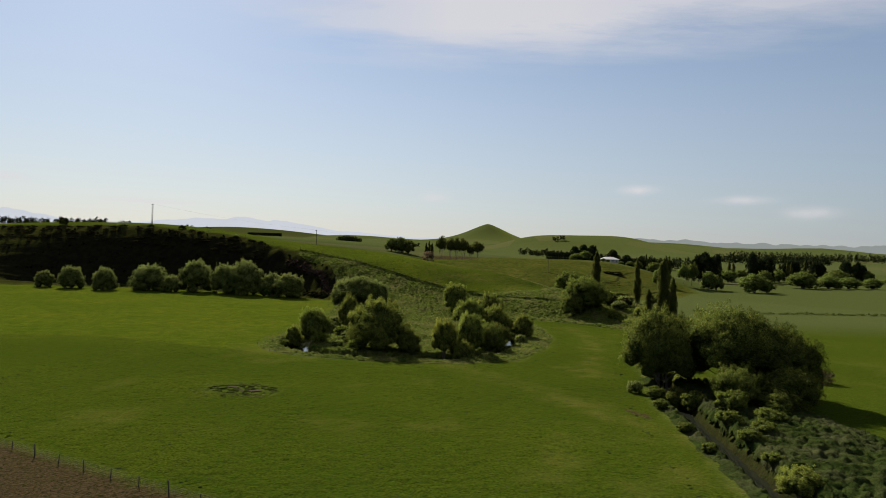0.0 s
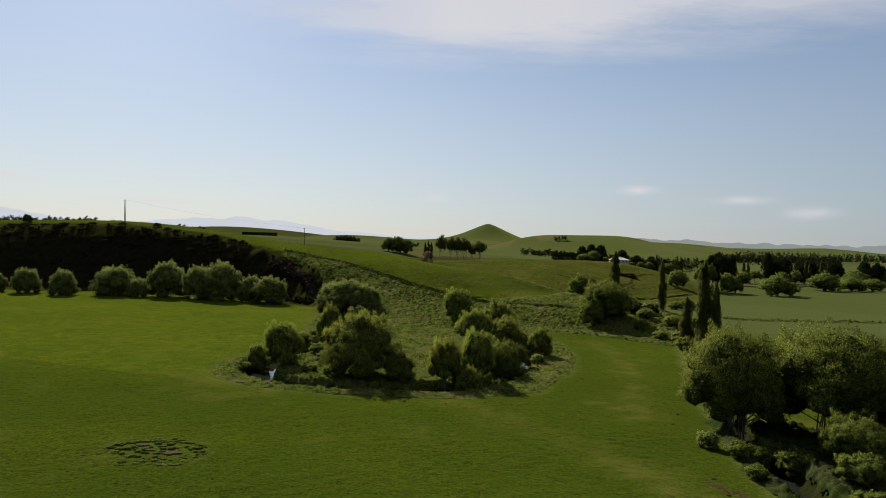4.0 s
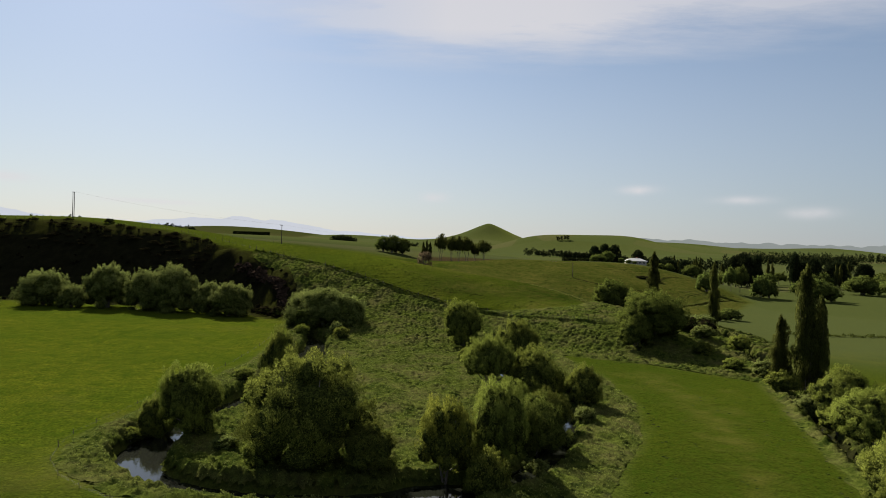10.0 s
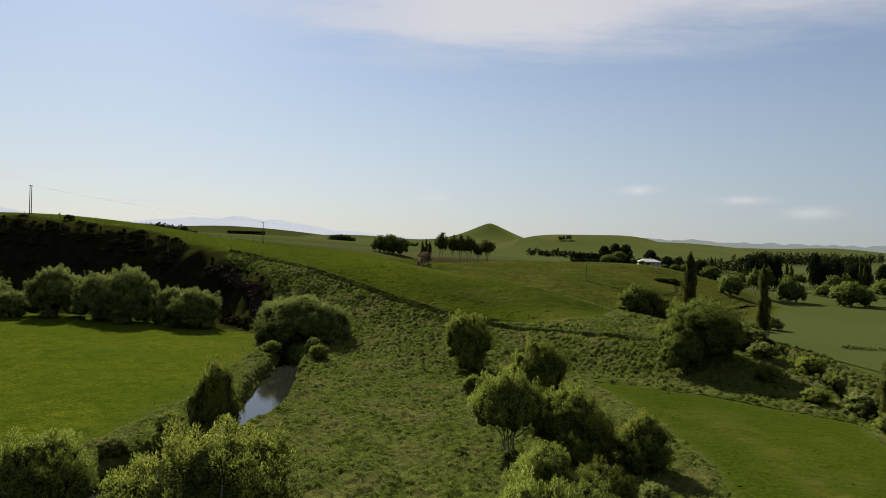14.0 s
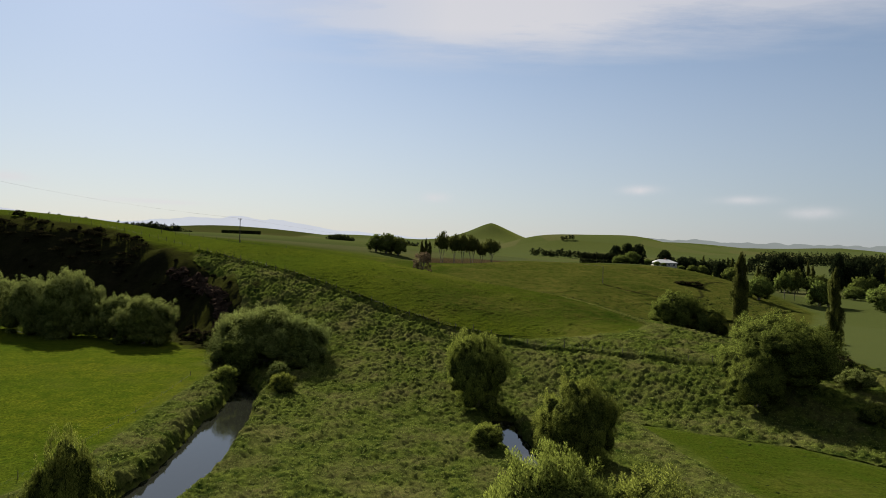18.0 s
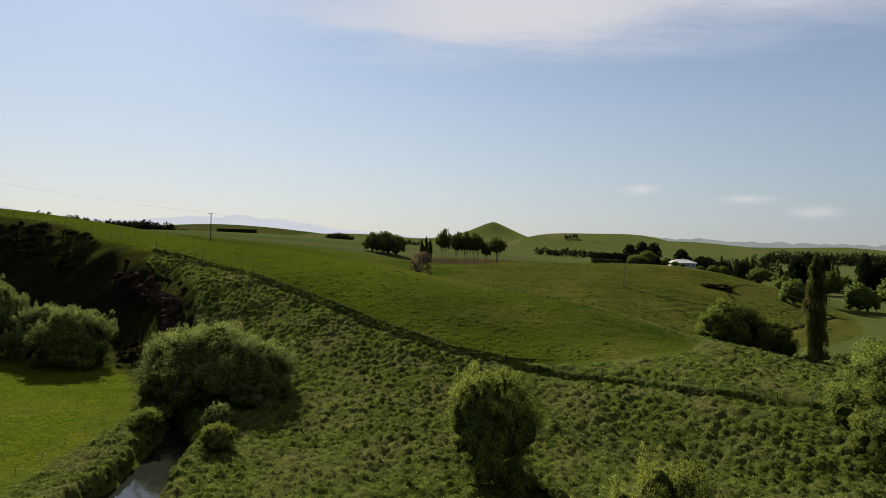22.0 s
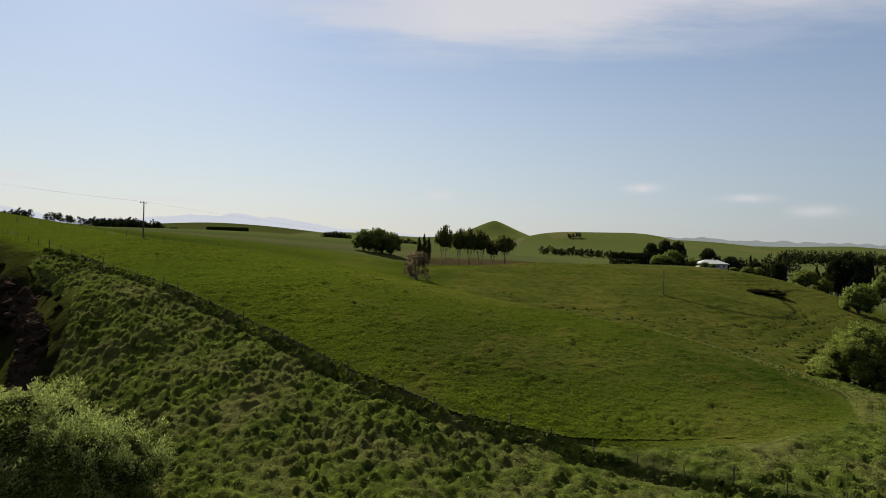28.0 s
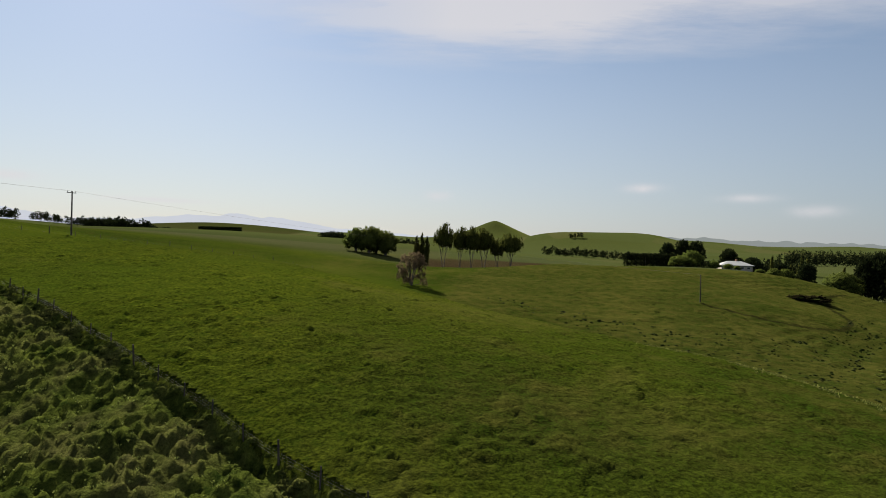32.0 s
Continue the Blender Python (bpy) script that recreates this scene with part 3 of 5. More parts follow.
def build_water(name, line, half, level, label):
    way = np.gradient(line[:, :2], axis=0)
    way /= np.linalg.norm(way, axis=1)[:, None]
    side = np.stack([-way[:, 1], way[:, 0]], 1) * (half[:, None] + 1.0)
    a, b = line[:, :2] - side, line[:, :2] + side
    n = len(line)
    v = np.concatenate([np.column_stack([a, np.zeros(n) + level]), np.column_stack([b, np.zeros(n) + level])])
    k = np.arange(n - 1)
    me = mesh_from(name, v, np.stack([k, k + n, k + n + 1, k + 1], 1)[:, ::-1], WATER)
    tagged(new(name, me), label, "stream", kind="structure")


build_water("water", RIVER, RIVER_HALF, WATER_Z, "still dark stream reflecting the sky between grass banks")
build_water("water", CREEK, CREEK_HALF, np.interp(CREEK[:, 1], [150, 300, 335, 368, 378], [-2.95, -2.0, -0.8, -0.8, -4.5]), "dark stream winding between willows and tussock")

# ---------------------------------------------------------------- trees


def leaves(rng, centres, radii, count, size, up=0.2, narrow=0.36, shell=0.55):
    """Small pointed leaf sprays over the outsides of round clumps: corners and faces."""
    centres, radii = np.asarray(centres, float), np.asarray(radii, float)
    area = radii[:, 0] * radii[:, 2]
    pick = rng.choice(len(centres), count, p=area / area.sum())
    d = rng.normal(size=(count, 3))
    d /= np.linalg.norm(d, axis=1)[:, None]
    d[:, 2] = np.where((d[:, 2] < -0.35) & (rng.rand(count) < 0.7), -d[:, 2], d[:, 2])
    r = shell + (1 - shell) * rng.rand(count) ** 0.6
    c = centres[pick] + d * radii[pick] * r[:, None]
    way = d + rng.normal(scale=0.55, size=(count, 3))
    way[:, 2] += up
    way /= np.linalg.norm(way, axis=1)[:, None]
    side = np.cross(way, rng.normal(size=(count, 3)))
    side /= np.linalg.norm(side, axis=1)[:, None] + 1e-9
    ln = size * rng.uniform(0.6, 1.4, count)[:, None]
    w = ln * narrow
    v = np.stack([c - way * ln * 0.5, c + side * w * 0.5 + way * ln * 0.05, c + way * ln * 0.5, c - side * w * 0.5 + way * ln * 0.05], 1).reshape(-1, 3)
    return v, np.arange(count * 4).reshape(-1, 4)


def rounded(me, v, centre, radii, rng):
    """Turns each leaf's shading the way its side of the crown faces."""
    q = v.reshape(-1, 4, 3)
    mid = q.mean(1)
    out = (mid - np.array(centre)) / np.array(radii)
    out /= np.linalg.norm(out, axis=1)[:, None] + 1e-9
    tip = q[:, 2] - q[:, 0]
    tip /= np.linalg.norm(tip, axis=1)[:, None] + 1e-9
    n = out + 0.32 * tip + rng.normal(scale=0.2, size=out.shape)
    n /= np.linalg.norm(n, axis=1)[:, None] + 1e-9
    face = np.cross(q[:, 1] - q[:, 0], q[:, 2] - q[:, 0])
    back = (face * n).sum(1) < 0
    q = q.copy()
    q[back] = q[back][:, ::-1]
    me.vertices.foreach_set("co", q.reshape(-1).astype(np.float32))
    me.update()
    me.normals_split_custom_set_from_vertices(np.repeat(n, 4, 0).tolist())
    return me


def willow_shape(seed, high, wide, count, clumps, mat, size=0.55, low=0.12, lean=0.0, stems=4, name="willow_tree", up=0.7, fill=0.66):
    """A many-stemmed spreading tree: stems, limbs and a crown of leaf clumps, at the origin."""
    rng = np.random.RandomState(seed)
    top = new(name)
    top.empty_display_size = 0.5
    cents, rads = [], []
    for k in range(clumps):
        a = math.tau * k * 0.381966 + rng.uniform(-0.5, 0.5)
        f = (k + 0.5) / clumps
        u = f ** 0.74
        zz = high * (low + 0.10 + (0.73 - low) * u) * rng.uniform(0.93, 1.05)
        rr = wide * 0.41 * math.sqrt(max(0.0, 1 - u ** 3.6)) * (0.84 + 0.16 * min(1.0, u / 0.3)) * rng.uniform(0.72, 1.06)
        cents.append((rr * math.cos(a) + lean * f, rr * math.sin(a), zz))
        q = wide * rng.uniform(0.105, 0.225)
        rads.append((q, q, q * rng.uniform(0.75, 1.1)))
    cores = list(zip(cents, rads))
    fine = []
    for (cx, cy, cz), (q, _, qz) in cores:
        for _ in range(11):
            d = rng.normal(size=3)
            d[2] = abs(d[2]) - 0.45
            d /= np.linalg.norm(d)
            w = q * rng.uniform(0.22, 0.44)
            o = rng.uniform(0.6, 1.0)
            fine.append(((cx + d[0] * q * o, cy + d[1] * q * o, cz + d[2] * qz * o), (w, w, w * rng.uniform(1.1, 2.2))))
    cents, rads = [c for c, _ in fine], [q for _, q in fine]
    # upright leafy shoots break the outline
    for k in range(clumps * 4):
        (cx, cy, cz), (q, _, _) = cores[int(clumps * (0.15 + 0.85 * rng.rand()) * 0.999)]
        a = rng.uniform(0, math.tau)
        w = wide * rng.uniform(0.016, 0.036)
        cents.append((cx + q * 0.85 * math.cos(a), cy + q * 0.85 * math.sin(a), cz + q * rng.uniform(0.35, 1.1)))
        rads.append((w, w, w * rng.uniform(1.6, 2.8)))
    v, f = leaves(rng, cents, rads, count, size, up, 0.30, 0.4)
    # solid cores added to keep sunlight from passing through the crown
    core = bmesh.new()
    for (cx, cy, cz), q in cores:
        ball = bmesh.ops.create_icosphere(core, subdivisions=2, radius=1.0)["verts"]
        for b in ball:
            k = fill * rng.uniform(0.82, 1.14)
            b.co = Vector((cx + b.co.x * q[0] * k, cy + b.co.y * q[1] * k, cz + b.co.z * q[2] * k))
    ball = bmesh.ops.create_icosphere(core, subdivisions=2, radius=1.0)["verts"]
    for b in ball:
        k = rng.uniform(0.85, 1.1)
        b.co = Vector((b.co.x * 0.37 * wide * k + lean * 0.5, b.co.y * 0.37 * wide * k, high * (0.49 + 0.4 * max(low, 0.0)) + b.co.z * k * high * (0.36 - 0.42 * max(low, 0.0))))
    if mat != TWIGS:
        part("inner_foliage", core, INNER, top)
    for k in range(stems):
        a = math.tau * k / stems + rng.uniform(-0.4, 0.4)
        out = wide * rng.uniform(0.10, 0.22)
        foot = 0.25 if stems < 8 else 0.9
        pts = [(foot * math.cos(a), foot * math.sin(a), -0.3), (out * 0.4 * math.cos(a), out * 0.4 * math.sin(a), high * 0.22), (out * math.cos(a) + lean * 0.4, out * math.sin(a), high * 0.52),
               (out * 1.4 * math.cos(a) + lean * 0.7, out * 1.4 * math.sin(a), high * 0.8)]
        stem = bmesh.new()
        girth = 1.0 if stems < 8 else 0.28
        tube(stem, pts, [high * 0.022 * girth, high * 0.017 * girth, high * 0.010 * girth, high * 0.003], 6)
        part("trunk", stem, BARK, top)
    for k in range(0, clumps, 2 if count > 5000 else 4):
        (cx, cy, cz), tip = cores[k]
        limb = bmesh.new()
        tube(limb, [(cx * 0.25, cy * 0.25, cz * 0.55), (cx * 0.7, cy * 0.7, cz * 0.85), (cx, cy, cz + tip[2] * 0.6)], [high * 0.010, high * 0.006, high * 0.002], 5)
        part("limb", limb, BARK, top)
    hang("crown", rounded(mesh_from("crown", v, f, mat, True), v, (lean * 0.5, 0, high * 0.36), (wide * 0.5, wide * 0.5, high * 0.55), rng), top)
    return top


def poplar_shape(seed, high, wide, count, mat=None, size=0.5):
    """A tall narrow tree with upright branches."""
    rng = np.random.RandomState(seed)
    top = new("poplar_tree")
    top.empty_display_size = 0.5
    cents, rads = [], []
    n = 74
    for k in range(n):
        f = (k + 0.5) / n
        a = rng.uniform(0, math.tau)
        prof = min(1.0, 0.45 + 2.6 * f) * (1 - f ** 2.6) ** 0.55 * rng.uniform(0.75, 1.1)
        rr = wide * 0.5 * prof * rng.uniform(0.08, 0.78)
        q = wide * rng.uniform(0.10, 0.17) * (0.5 + 0.6 * prof)
        cents.append((rr * math.cos(a), rr * math.sin(a), high * (0.07 + 0.90 * f)))
        rads.append((q, q, q * rng.uniform(0.7, 1.3)))
    v, f = leaves(rng, cents, rads, count, size, 1.0, 0.42, 0.35)
    stem = bmesh.new()
    tube(stem, [(0, 0, -0.3), (0.1, 0.05, high * 0.4), (0, 0, high * 0.92)], [high * 0.020, high * 0.013, high * 0.003], 8)
    part("trunk", stem, BARK, top)
    for k in range(0, n, 4 if count > 5000 else 8):
        cx, cy, cz = cents[k]
        limb = bmesh.new()
        tube(limb, [(0, 0, cz - wide * 0.5), (cx, cy, cz), (cx * 1.1, cy * 1.1, cz + rads[k][2])], [high * 0.006, high * 0.004, high * 0.001], 5)
        part("limb", limb, BARK, top)
    hang("crown", rounded(mesh_from("crown", v, f, mat or POPLAR, True), v, (0, 0, high * 0.4), (wide * 0.5, wide * 0.5, high * 0.9), rng), top)
    return top


def pine_shape(seed, high, wide, count):
    """A dark conifer with layered, uneven boughs."""
    rng = np.random.RandomState(seed)
    top = new("pine_tree")
    top.empty_display_size = 0.5
    cents, rads = [], []
    for k in range(30):
        f = (k + 0.5) / 30
        a = k * 2.4 + rng.uniform(-0.4, 0.4)
        rr = wide * 0.5 * min(1.0, 0.6 + f) * (1 - f ** 3.0) ** 0.5 * rng.uniform(0.35, 0.9)
        q = wide * rng.uniform(0.13, 0.23)
        cents.append((rr * math.cos(a), rr * math.sin(a), high * (0.16 + 0.78 * f)))
        rads.append((q, q, q * 0.8))
    v, f = leaves(rng, cents, rads, count, 1.0, 0.1, 0.4, 0.4)
    stem = bmesh.new()
    tube(stem, [(0, 0, -0.3), (0, 0, high * 0.5), (0, 0, high * 0.95)], [high * 0.022, high * 0.014, high * 0.003], 7)
    part("trunk", stem, BARK, top)
    hang("crown", mesh_from("crown", v, f, DARKLEAF), top)
    return top


def plant(proto, x, y, high, wide, turn, label, category="tree", group="", z=None, sink=0.15):
    """A copy of a tree that was shaped 10 m high and 10 m wide."""
    zz = (height(x, y) if z is None else z) - sink
    m = pose(x, y, zz, 0, 0, turn) @ Matrix.Diagonal((wide / 10, wide / 10, high / 10, 1))
    ob = copy_thing(proto, m)
    return tagged(ob, label, category, group)


WILLOWS = [willow_shape(11, 10, 10, 56000, 30, WILLOW, 0.23, low=0.02), willow_shape(12, 10, 10, 66000, 32, WILLOW, 0.20, low=-0.02, lean=0.8), willow_shape(13, 10, 10, 54000, 34, WILLOW, 0.23, low=0.0),
           willow_shape(14, 10, 10, 38000, 32, WILLOW, 0.24, low=0.30, stems=13),
           # these two carry the shaded side in their leaf colour
           willow_shape(15, 10, 10, 62000, 38, WILLOW_SHADED, 0.19, low=0.15, stems=11), willow_shape(16, 10, 10, 50000, 34, WILLOW_SHADED, 0.22, low=-0.06)]
PALES = [willow_shape(21, 10, 10, 58000, 40, WILLOW_PALE, 0.21, low=-0.10), willow_shape(22, 10, 10, 58000, 38, WILLOW_PALE, 0.21, low=-0.08)]
YELLOWS = [willow_shape(31, 10, 10, 26000, 24, WILLOW_YELLOW, 0.31)]
SHRUBS = [willow_shape(41, 10, 10, 13000, 16, WILLOW, 0.42, 0.0, 0, 3, "shrub"), willow_shape(42, 10, 10, 13000, 15, WILLOW_PALE, 0.42, 0.0, 0, 3, "shrub"), willow_shape(43, 10, 10, 13000, 15, WILLOW_SHADED, 0.42, 0.0, 0, 3, "shrub")]
MIDS = [willow_shape(51, 10, 10, 5200, 20, VALLEY_LEAF, 0.75, 0.0, fill=0.5), willow_shape(52, 10, 10, 4600, 18, VALLEY_LEAF, 0.75, 0.30, 0, 1, fill=0.42)]
GROVE = willow_shape(53, 10, 10, 5600, 15, POPLAR, 0.62, 0.42, 0, 2, fill=0.42)
BARE = willow_shape(61, 10, 10, 11000, 22, TWIGS, 0.42, -0.10, 0, 6, "shrub")
SCRUBS = [willow_shape(71, 10, 10, 2600, 10, SCRUB, 1.3, 0.0, 0, 3, "shrub")]
POPLARS = [poplar_shape(81, 10, 10, 34000, None, 0.30), poplar_shape(82, 10, 10, 8000, None, 0.55)]
PINES = [pine_shape(91, 10, 10, 2800), pine_shape(92, 10, 10, 2800)]

OLIVE = "spreading olive-green willow with bare stems in rough grass"
for k, (kind, x, y, hi, wi, label) in enumerate([
        (0, -32.5, 156.5, 9.0, 8.0, OLIVE), (2, -38.5, 160, 5.8, 5.0, "small willow at the outer bank of the bend"), (1, -15, 147, 12.6, 15, "broad olive-green willow leaning over the stream bend"),
        (5, -7.5, 144, 5.8, 6.0, "small dark willow under a broad one"), (2, -27.5, 181, 10.3, 6, "slim willow on the stream bank"),
        (0, 7, 148, 9.8, 7, OLIVE), (3, 8.5, 181.5, 10.5, 9.5, "tall willow with bare stems beside the stream"), (2, 16.5, 182, 9.6, 10, OLIVE),
        (2, 24, 178, 6.8, 6, "small dark willow at the outside of the bend"), (2, 10.5, 167, 6.2, 7.5, OLIVE), (5, 12.5, 156, 7.6, 8.5, "dark willow leaning over the stream"), (5, 15.5, 165, 6.4, 6.5, "low dark willow over the stream"), (0, 5.5, 231, 11.8, 10, "willow above dark water below the spur"),
        (1, 16, 209, 10.6, 9.5, "rounded willow over the narrow stream"), (4, 44.5, 122.5, 17.2, 15.5, "tall willow with pale bare stems on the creek bank"), (4, 56, 118, 16.2, 20, "large dark willow on the creek bank"),
        (5, 52, 106, 7.0, 9, "low bushy willow on the creek bank"), (5, 64, 113, 13.0, 12, "dark spreading willow on the creek bank"), (5, 60, 105, 7.4, 11, "low bushy willow on the creek bank"), (5, 43.5, 112, 5, 5, OLIVE),
        (2, 52, 143, 9.0, 11, OLIVE), (0, 60, 160, 8.5, 11, OLIVE), (2, 67, 178, 8.0, 9, OLIVE),
        (5, 56, 238, 12.4, 18, "big dark willow at the foot of the spur"),
        (5, 50, 233, 8.4, 9, OLIVE), (5, 61, 297, 10.0, 13, "round green willow bush on the slope"), (5, 68, 292, 7.5, 9, OLIVE)]):
    plant(WILLOWS[kind], x, y, hi, wi, 57 * k, label, "tree", "willows by the stream")
plant(YELLOWS[0], 0.8, 145, 9.2, 6.5, 20, "yellow-green willow in young leaf", "tree", "willows by the stream")
for k, (x, y, hi, wi) in enumerate([(-35.5, 258, 12.0, 18), (-28.5, 256, 10.4, 13), (-41, 261, 10.6, 12), (-187, 287, 8.0, 8), (-174, 286, 10.5, 11), (-157, 283, 10.8, 11), (-140, 291, 12.5, 16), (-118, 292, 15.5, 16), (-103, 290, 14, 14),
                                    (-93, 288, 16.4, 17), (-80, 286, 11, 11), (-71, 281, 11.4, 15), (-128, 288, 8, 9)]):
    plant(PALES[k % 2], x, y, hi, wi, 73 * k, z=0.9 if k < 3 else None, label="rounded grey-green willow below the bluff", group="willows below the bluff")
for k, (x, y, hi, wi) in enumerate([(5.4, 142, 6.2, 5.6), (-25.5, 150, 1.8, 3.2), (-26, 236, 3.6, 4.5), (-28.5, 243, 4.2, 4.5), (40.5, 68, 3.6, 5.5), (48, 100, 4, 6), (45, 108, 3.6, 5),
                                    (56, 101, 4.2, 7), (60, 108, 4.4, 7), (72, 198, 5, 6), (76, 232, 4, 6), (70, 240, 4, 7), (64, 226, 3.5, 5), (36, 112, 2.4, 3), (61, 170, 4, 6), (64, 182, 4.5, 6), (66, 194, 4.5, 6), (69, 206, 4.5, 6), (66, 214, 3, 5), (55, 152, 4, 6), (47, 134, 4, 6),
                                    (22, 168, 2.5, 3.5), (23, 186, 2.8, 4), (18, 160, 2.2, 3), (-40, 156, 1.8, 3), (10, 200, 3, 4), (6, 214, 3.2, 4.5), (79, 262, 4, 7), (77, 280, 4, 7), (82, 300, 4, 6), (74, 300, 3.4, 5), (-34, 196, 2.2, 3.5), (-35, 186, 2.6, 4), (-37, 176, 2.4, 3.6), (-27, 168, 3.0, 4.5), (-24, 158, 3.0, 4.5), (-38, 244, 3, 4.5), (-39, 250, 2.6, 4), (-20, 146, 2.8, 4.5), (12, 150, 2.6, 4.0), (73, 327, 3.6, 6), (80, 337, 3.8, 7), (83, 350, 1.5, 5), (86, 356, 1.4, 5), (90, 361, 1.5, 5), (80, 344, 1.3, 4), (44, 92, 2.6, 4), (43, 84, 2.2, 3.6), (35.6, 88, 1.6, 2.6), (35.2, 79, 1.5, 2.4), (36.6, 101, 1.8, 2.8), (38.2, 108, 2.4, 3.4), (47, 88, 2.2, 4), (51, 94, 2.6, 5), (55, 99, 2.8, 5), (42, 76, 1.8, 3)]):
    plant(SHRUBS[2 if 34 < x < 66 and 70 < y < 112 or x > 79 and y > 340 else k % 2], x, y, hi, wi, 41 * k, "leafy green bush at the water's edge", "shrub", "bushes by the stream")
for k, (kind, x, y, hi, wi) in enumerate([(0, 70.8, 195, 23.6, 6.4), (0, 74.2, 196, 18.0, 5.2), (0, 66.6, 196.5, 14.5, 4.8), (0, 71.8, 284, 20.8, 6.4), (0, 87, 272, 20, 4.6)]):
    plant(POPLARS[kind], x, y, hi, wi, 77 * k, "tall narrow poplar in thin spring leaf", "tree", "poplars by the creek")
plant(BARE, 80, 128, 2.6, 5.5, 0, "dark leafless bush in the paddock", "shrub")
plant(BARE, -10.0, 412, 9.5, 9, 0, "brown leafless shrub beside a gully", "shrub")

# ---------------------------------------------------------------- trees farther off
for k, (x, y, hi, wi) in enumerate([(-1.6, 525, 20.5, 9), (6.4, 527, 19.5, 8), (11.7, 524, 20, 8), (17.5, 528, 19.5, 10), (29.5, 521, 16, 11), (24, 530, 14, 7)]):
    plant(GROVE, x, y, hi, wi, 61 * k, "tall broadleaf tree with a bare lower trunk", "tree", "trees beside the ploughed paddock")
for k, (x, y, hi) in enumerate([(-14.5, 528, 13.5), (-12, 530, 15.2), (-9.5, 527, 14)]):
    plant(POPLARS[1], x, y, hi, 4, 61 * k, "dark narrow poplar beside the ploughed paddock", "tree", "trees beside the ploughed paddock")
for k, (x, y, hi, wi) in enumerate([(-46, 545, 12, 12), (-39, 543, 13.5, 13), (-31, 546, 12.5, 12), (-36, 549, 13, 12)]):
    plant(MIDS[0], x, y, hi, wi, 47 * k, "round green tree in a clump on pasture", "tree", "clump of trees on the pasture")
for k, (kind, x, y, hi, wi) in enumerate([(0, 160, 446, 12, 13), (1, 186, 470, 15, 9), (1, 194, 474, 16.5, 10), (0, 205, 469, 14, 13), (0, 213, 474, 12, 11), (0, 233, 455, 14.5, 20), (0, 246, 462, 10, 12),
                                          (0, 318, 538, 15, 26), (0, 345, 545, 12, 22), (0, 368, 552, 11, 19), (0, 392, 556, 10, 17), (0, 178, 512, 9, 13), (0, 272, 540, 9, 16), (0, 120, 330, 5, 9), (0, 112, 322, 4, 7),
                                          (1, 262, 620, 14, 13), (0, 300, 640, 12, 20), (0, 345, 655, 13, 24), (0, 410, 640, 13, 22), (0, 452, 700, 14, 26)]):
    plant(MIDS[kind], x, y, hi, wi, 39 * k, "rounded willow along the paddock edge", "tree", "willows along the paddocks")
rng = np.random.RandomState(7)
# shelter trees stand in separate dark clumps: x, y, reach, how many, tallest
for n, (x, y, reach, many, tall) in enumerate([(264, 606, 9, 4, 32), (330, 640, 10, 4, 31), (378, 665, 9, 3, 26), (428, 690, 6, 2, 26), (474, 700, 10, 3, 28),
                                               (585, 745, 18, 4, 26), (655, 760, 12, 3, 24), (240, 700, 14, 3, 25), (700, 820, 22, 4, 26), (800, 860, 24, 4, 26)]):
    for k in range(many):
        px, py = x + reach * rng.uniform(-1, 1), y + reach * rng.uniform(-0.8, 0.8)
        plant(PINES[k % 2], px, py, tall * rng.uniform(0.68, 1.0), rng.uniform(11, 19), 31 * k + 17 * n, "dark pine in a valley shelter belt", "tree", "pines across the valley")
for n, (x, y, reach, many, tall) in enumerate([(226, 640, 17, 7, 25), (252, 618, 6, 2, 22), (306, 650, 8, 2, 26), (352, 620, 5, 2, 25), (405, 720, 26, 4, 25), (500, 660, 18, 3, 24)]):
    for k in range(many):
        px, py = x + reach * (2 * (k + 0.5) / many - 1) + rng.uniform(-1.5, 1.5), y + rng.uniform(-5, 5)
        plant(POPLARS[1], px, py, tall * rng.uniform(0.75, 1.0), rng.uniform(4.5, 6.5), 31 * k, "narrow poplar standing among the valley trees", "tree", "poplars across the valley")
for k in range(24):
    x, y = 225 + 22 * k + rng.uniform(-14, 14), 585 + 7 * k + rng.uniform(-30, 130)
    plant(MIDS[k % 2], x, y, rng.uniform(7, 15), rng.uniform(11, 21), 31 * k, "green broadleaf tree in the valley", "tree", "broadleaf trees across the valley")
for k, (kind, x, y, hi, wi) in enumerate([(0, 128, 592, 15, 11), (1, 136, 590, 17, 10), (0, 146, 597, 18, 14), (1, 168, 600, 17, 14), (0, 180, 596, 14, 14), (1, 190, 585, 12, 13), (0, 196, 570, 13, 12)]):
    plant(PINES[kind], x, y, hi, wi, 51 * k, "dark conifer sheltering the farmhouse", "tree", "trees round the farmhouse")
for k, (x, y, hi, wi) in enumerate([(121, 553, 6.5, 13), (133, 570, 10, 12), (142, 562, 4.5, 6), (171, 556, 5, 8), (180, 562, 7, 9), (145, 552, 3.0, 5), (150, 553, 2.4, 4), (162, 554, 2.6, 5)]):
    plant(MIDS[0], x, y, hi, wi, 51 * k, "green garden tree beside the farmhouse", "tree", "trees round the farmhouse")


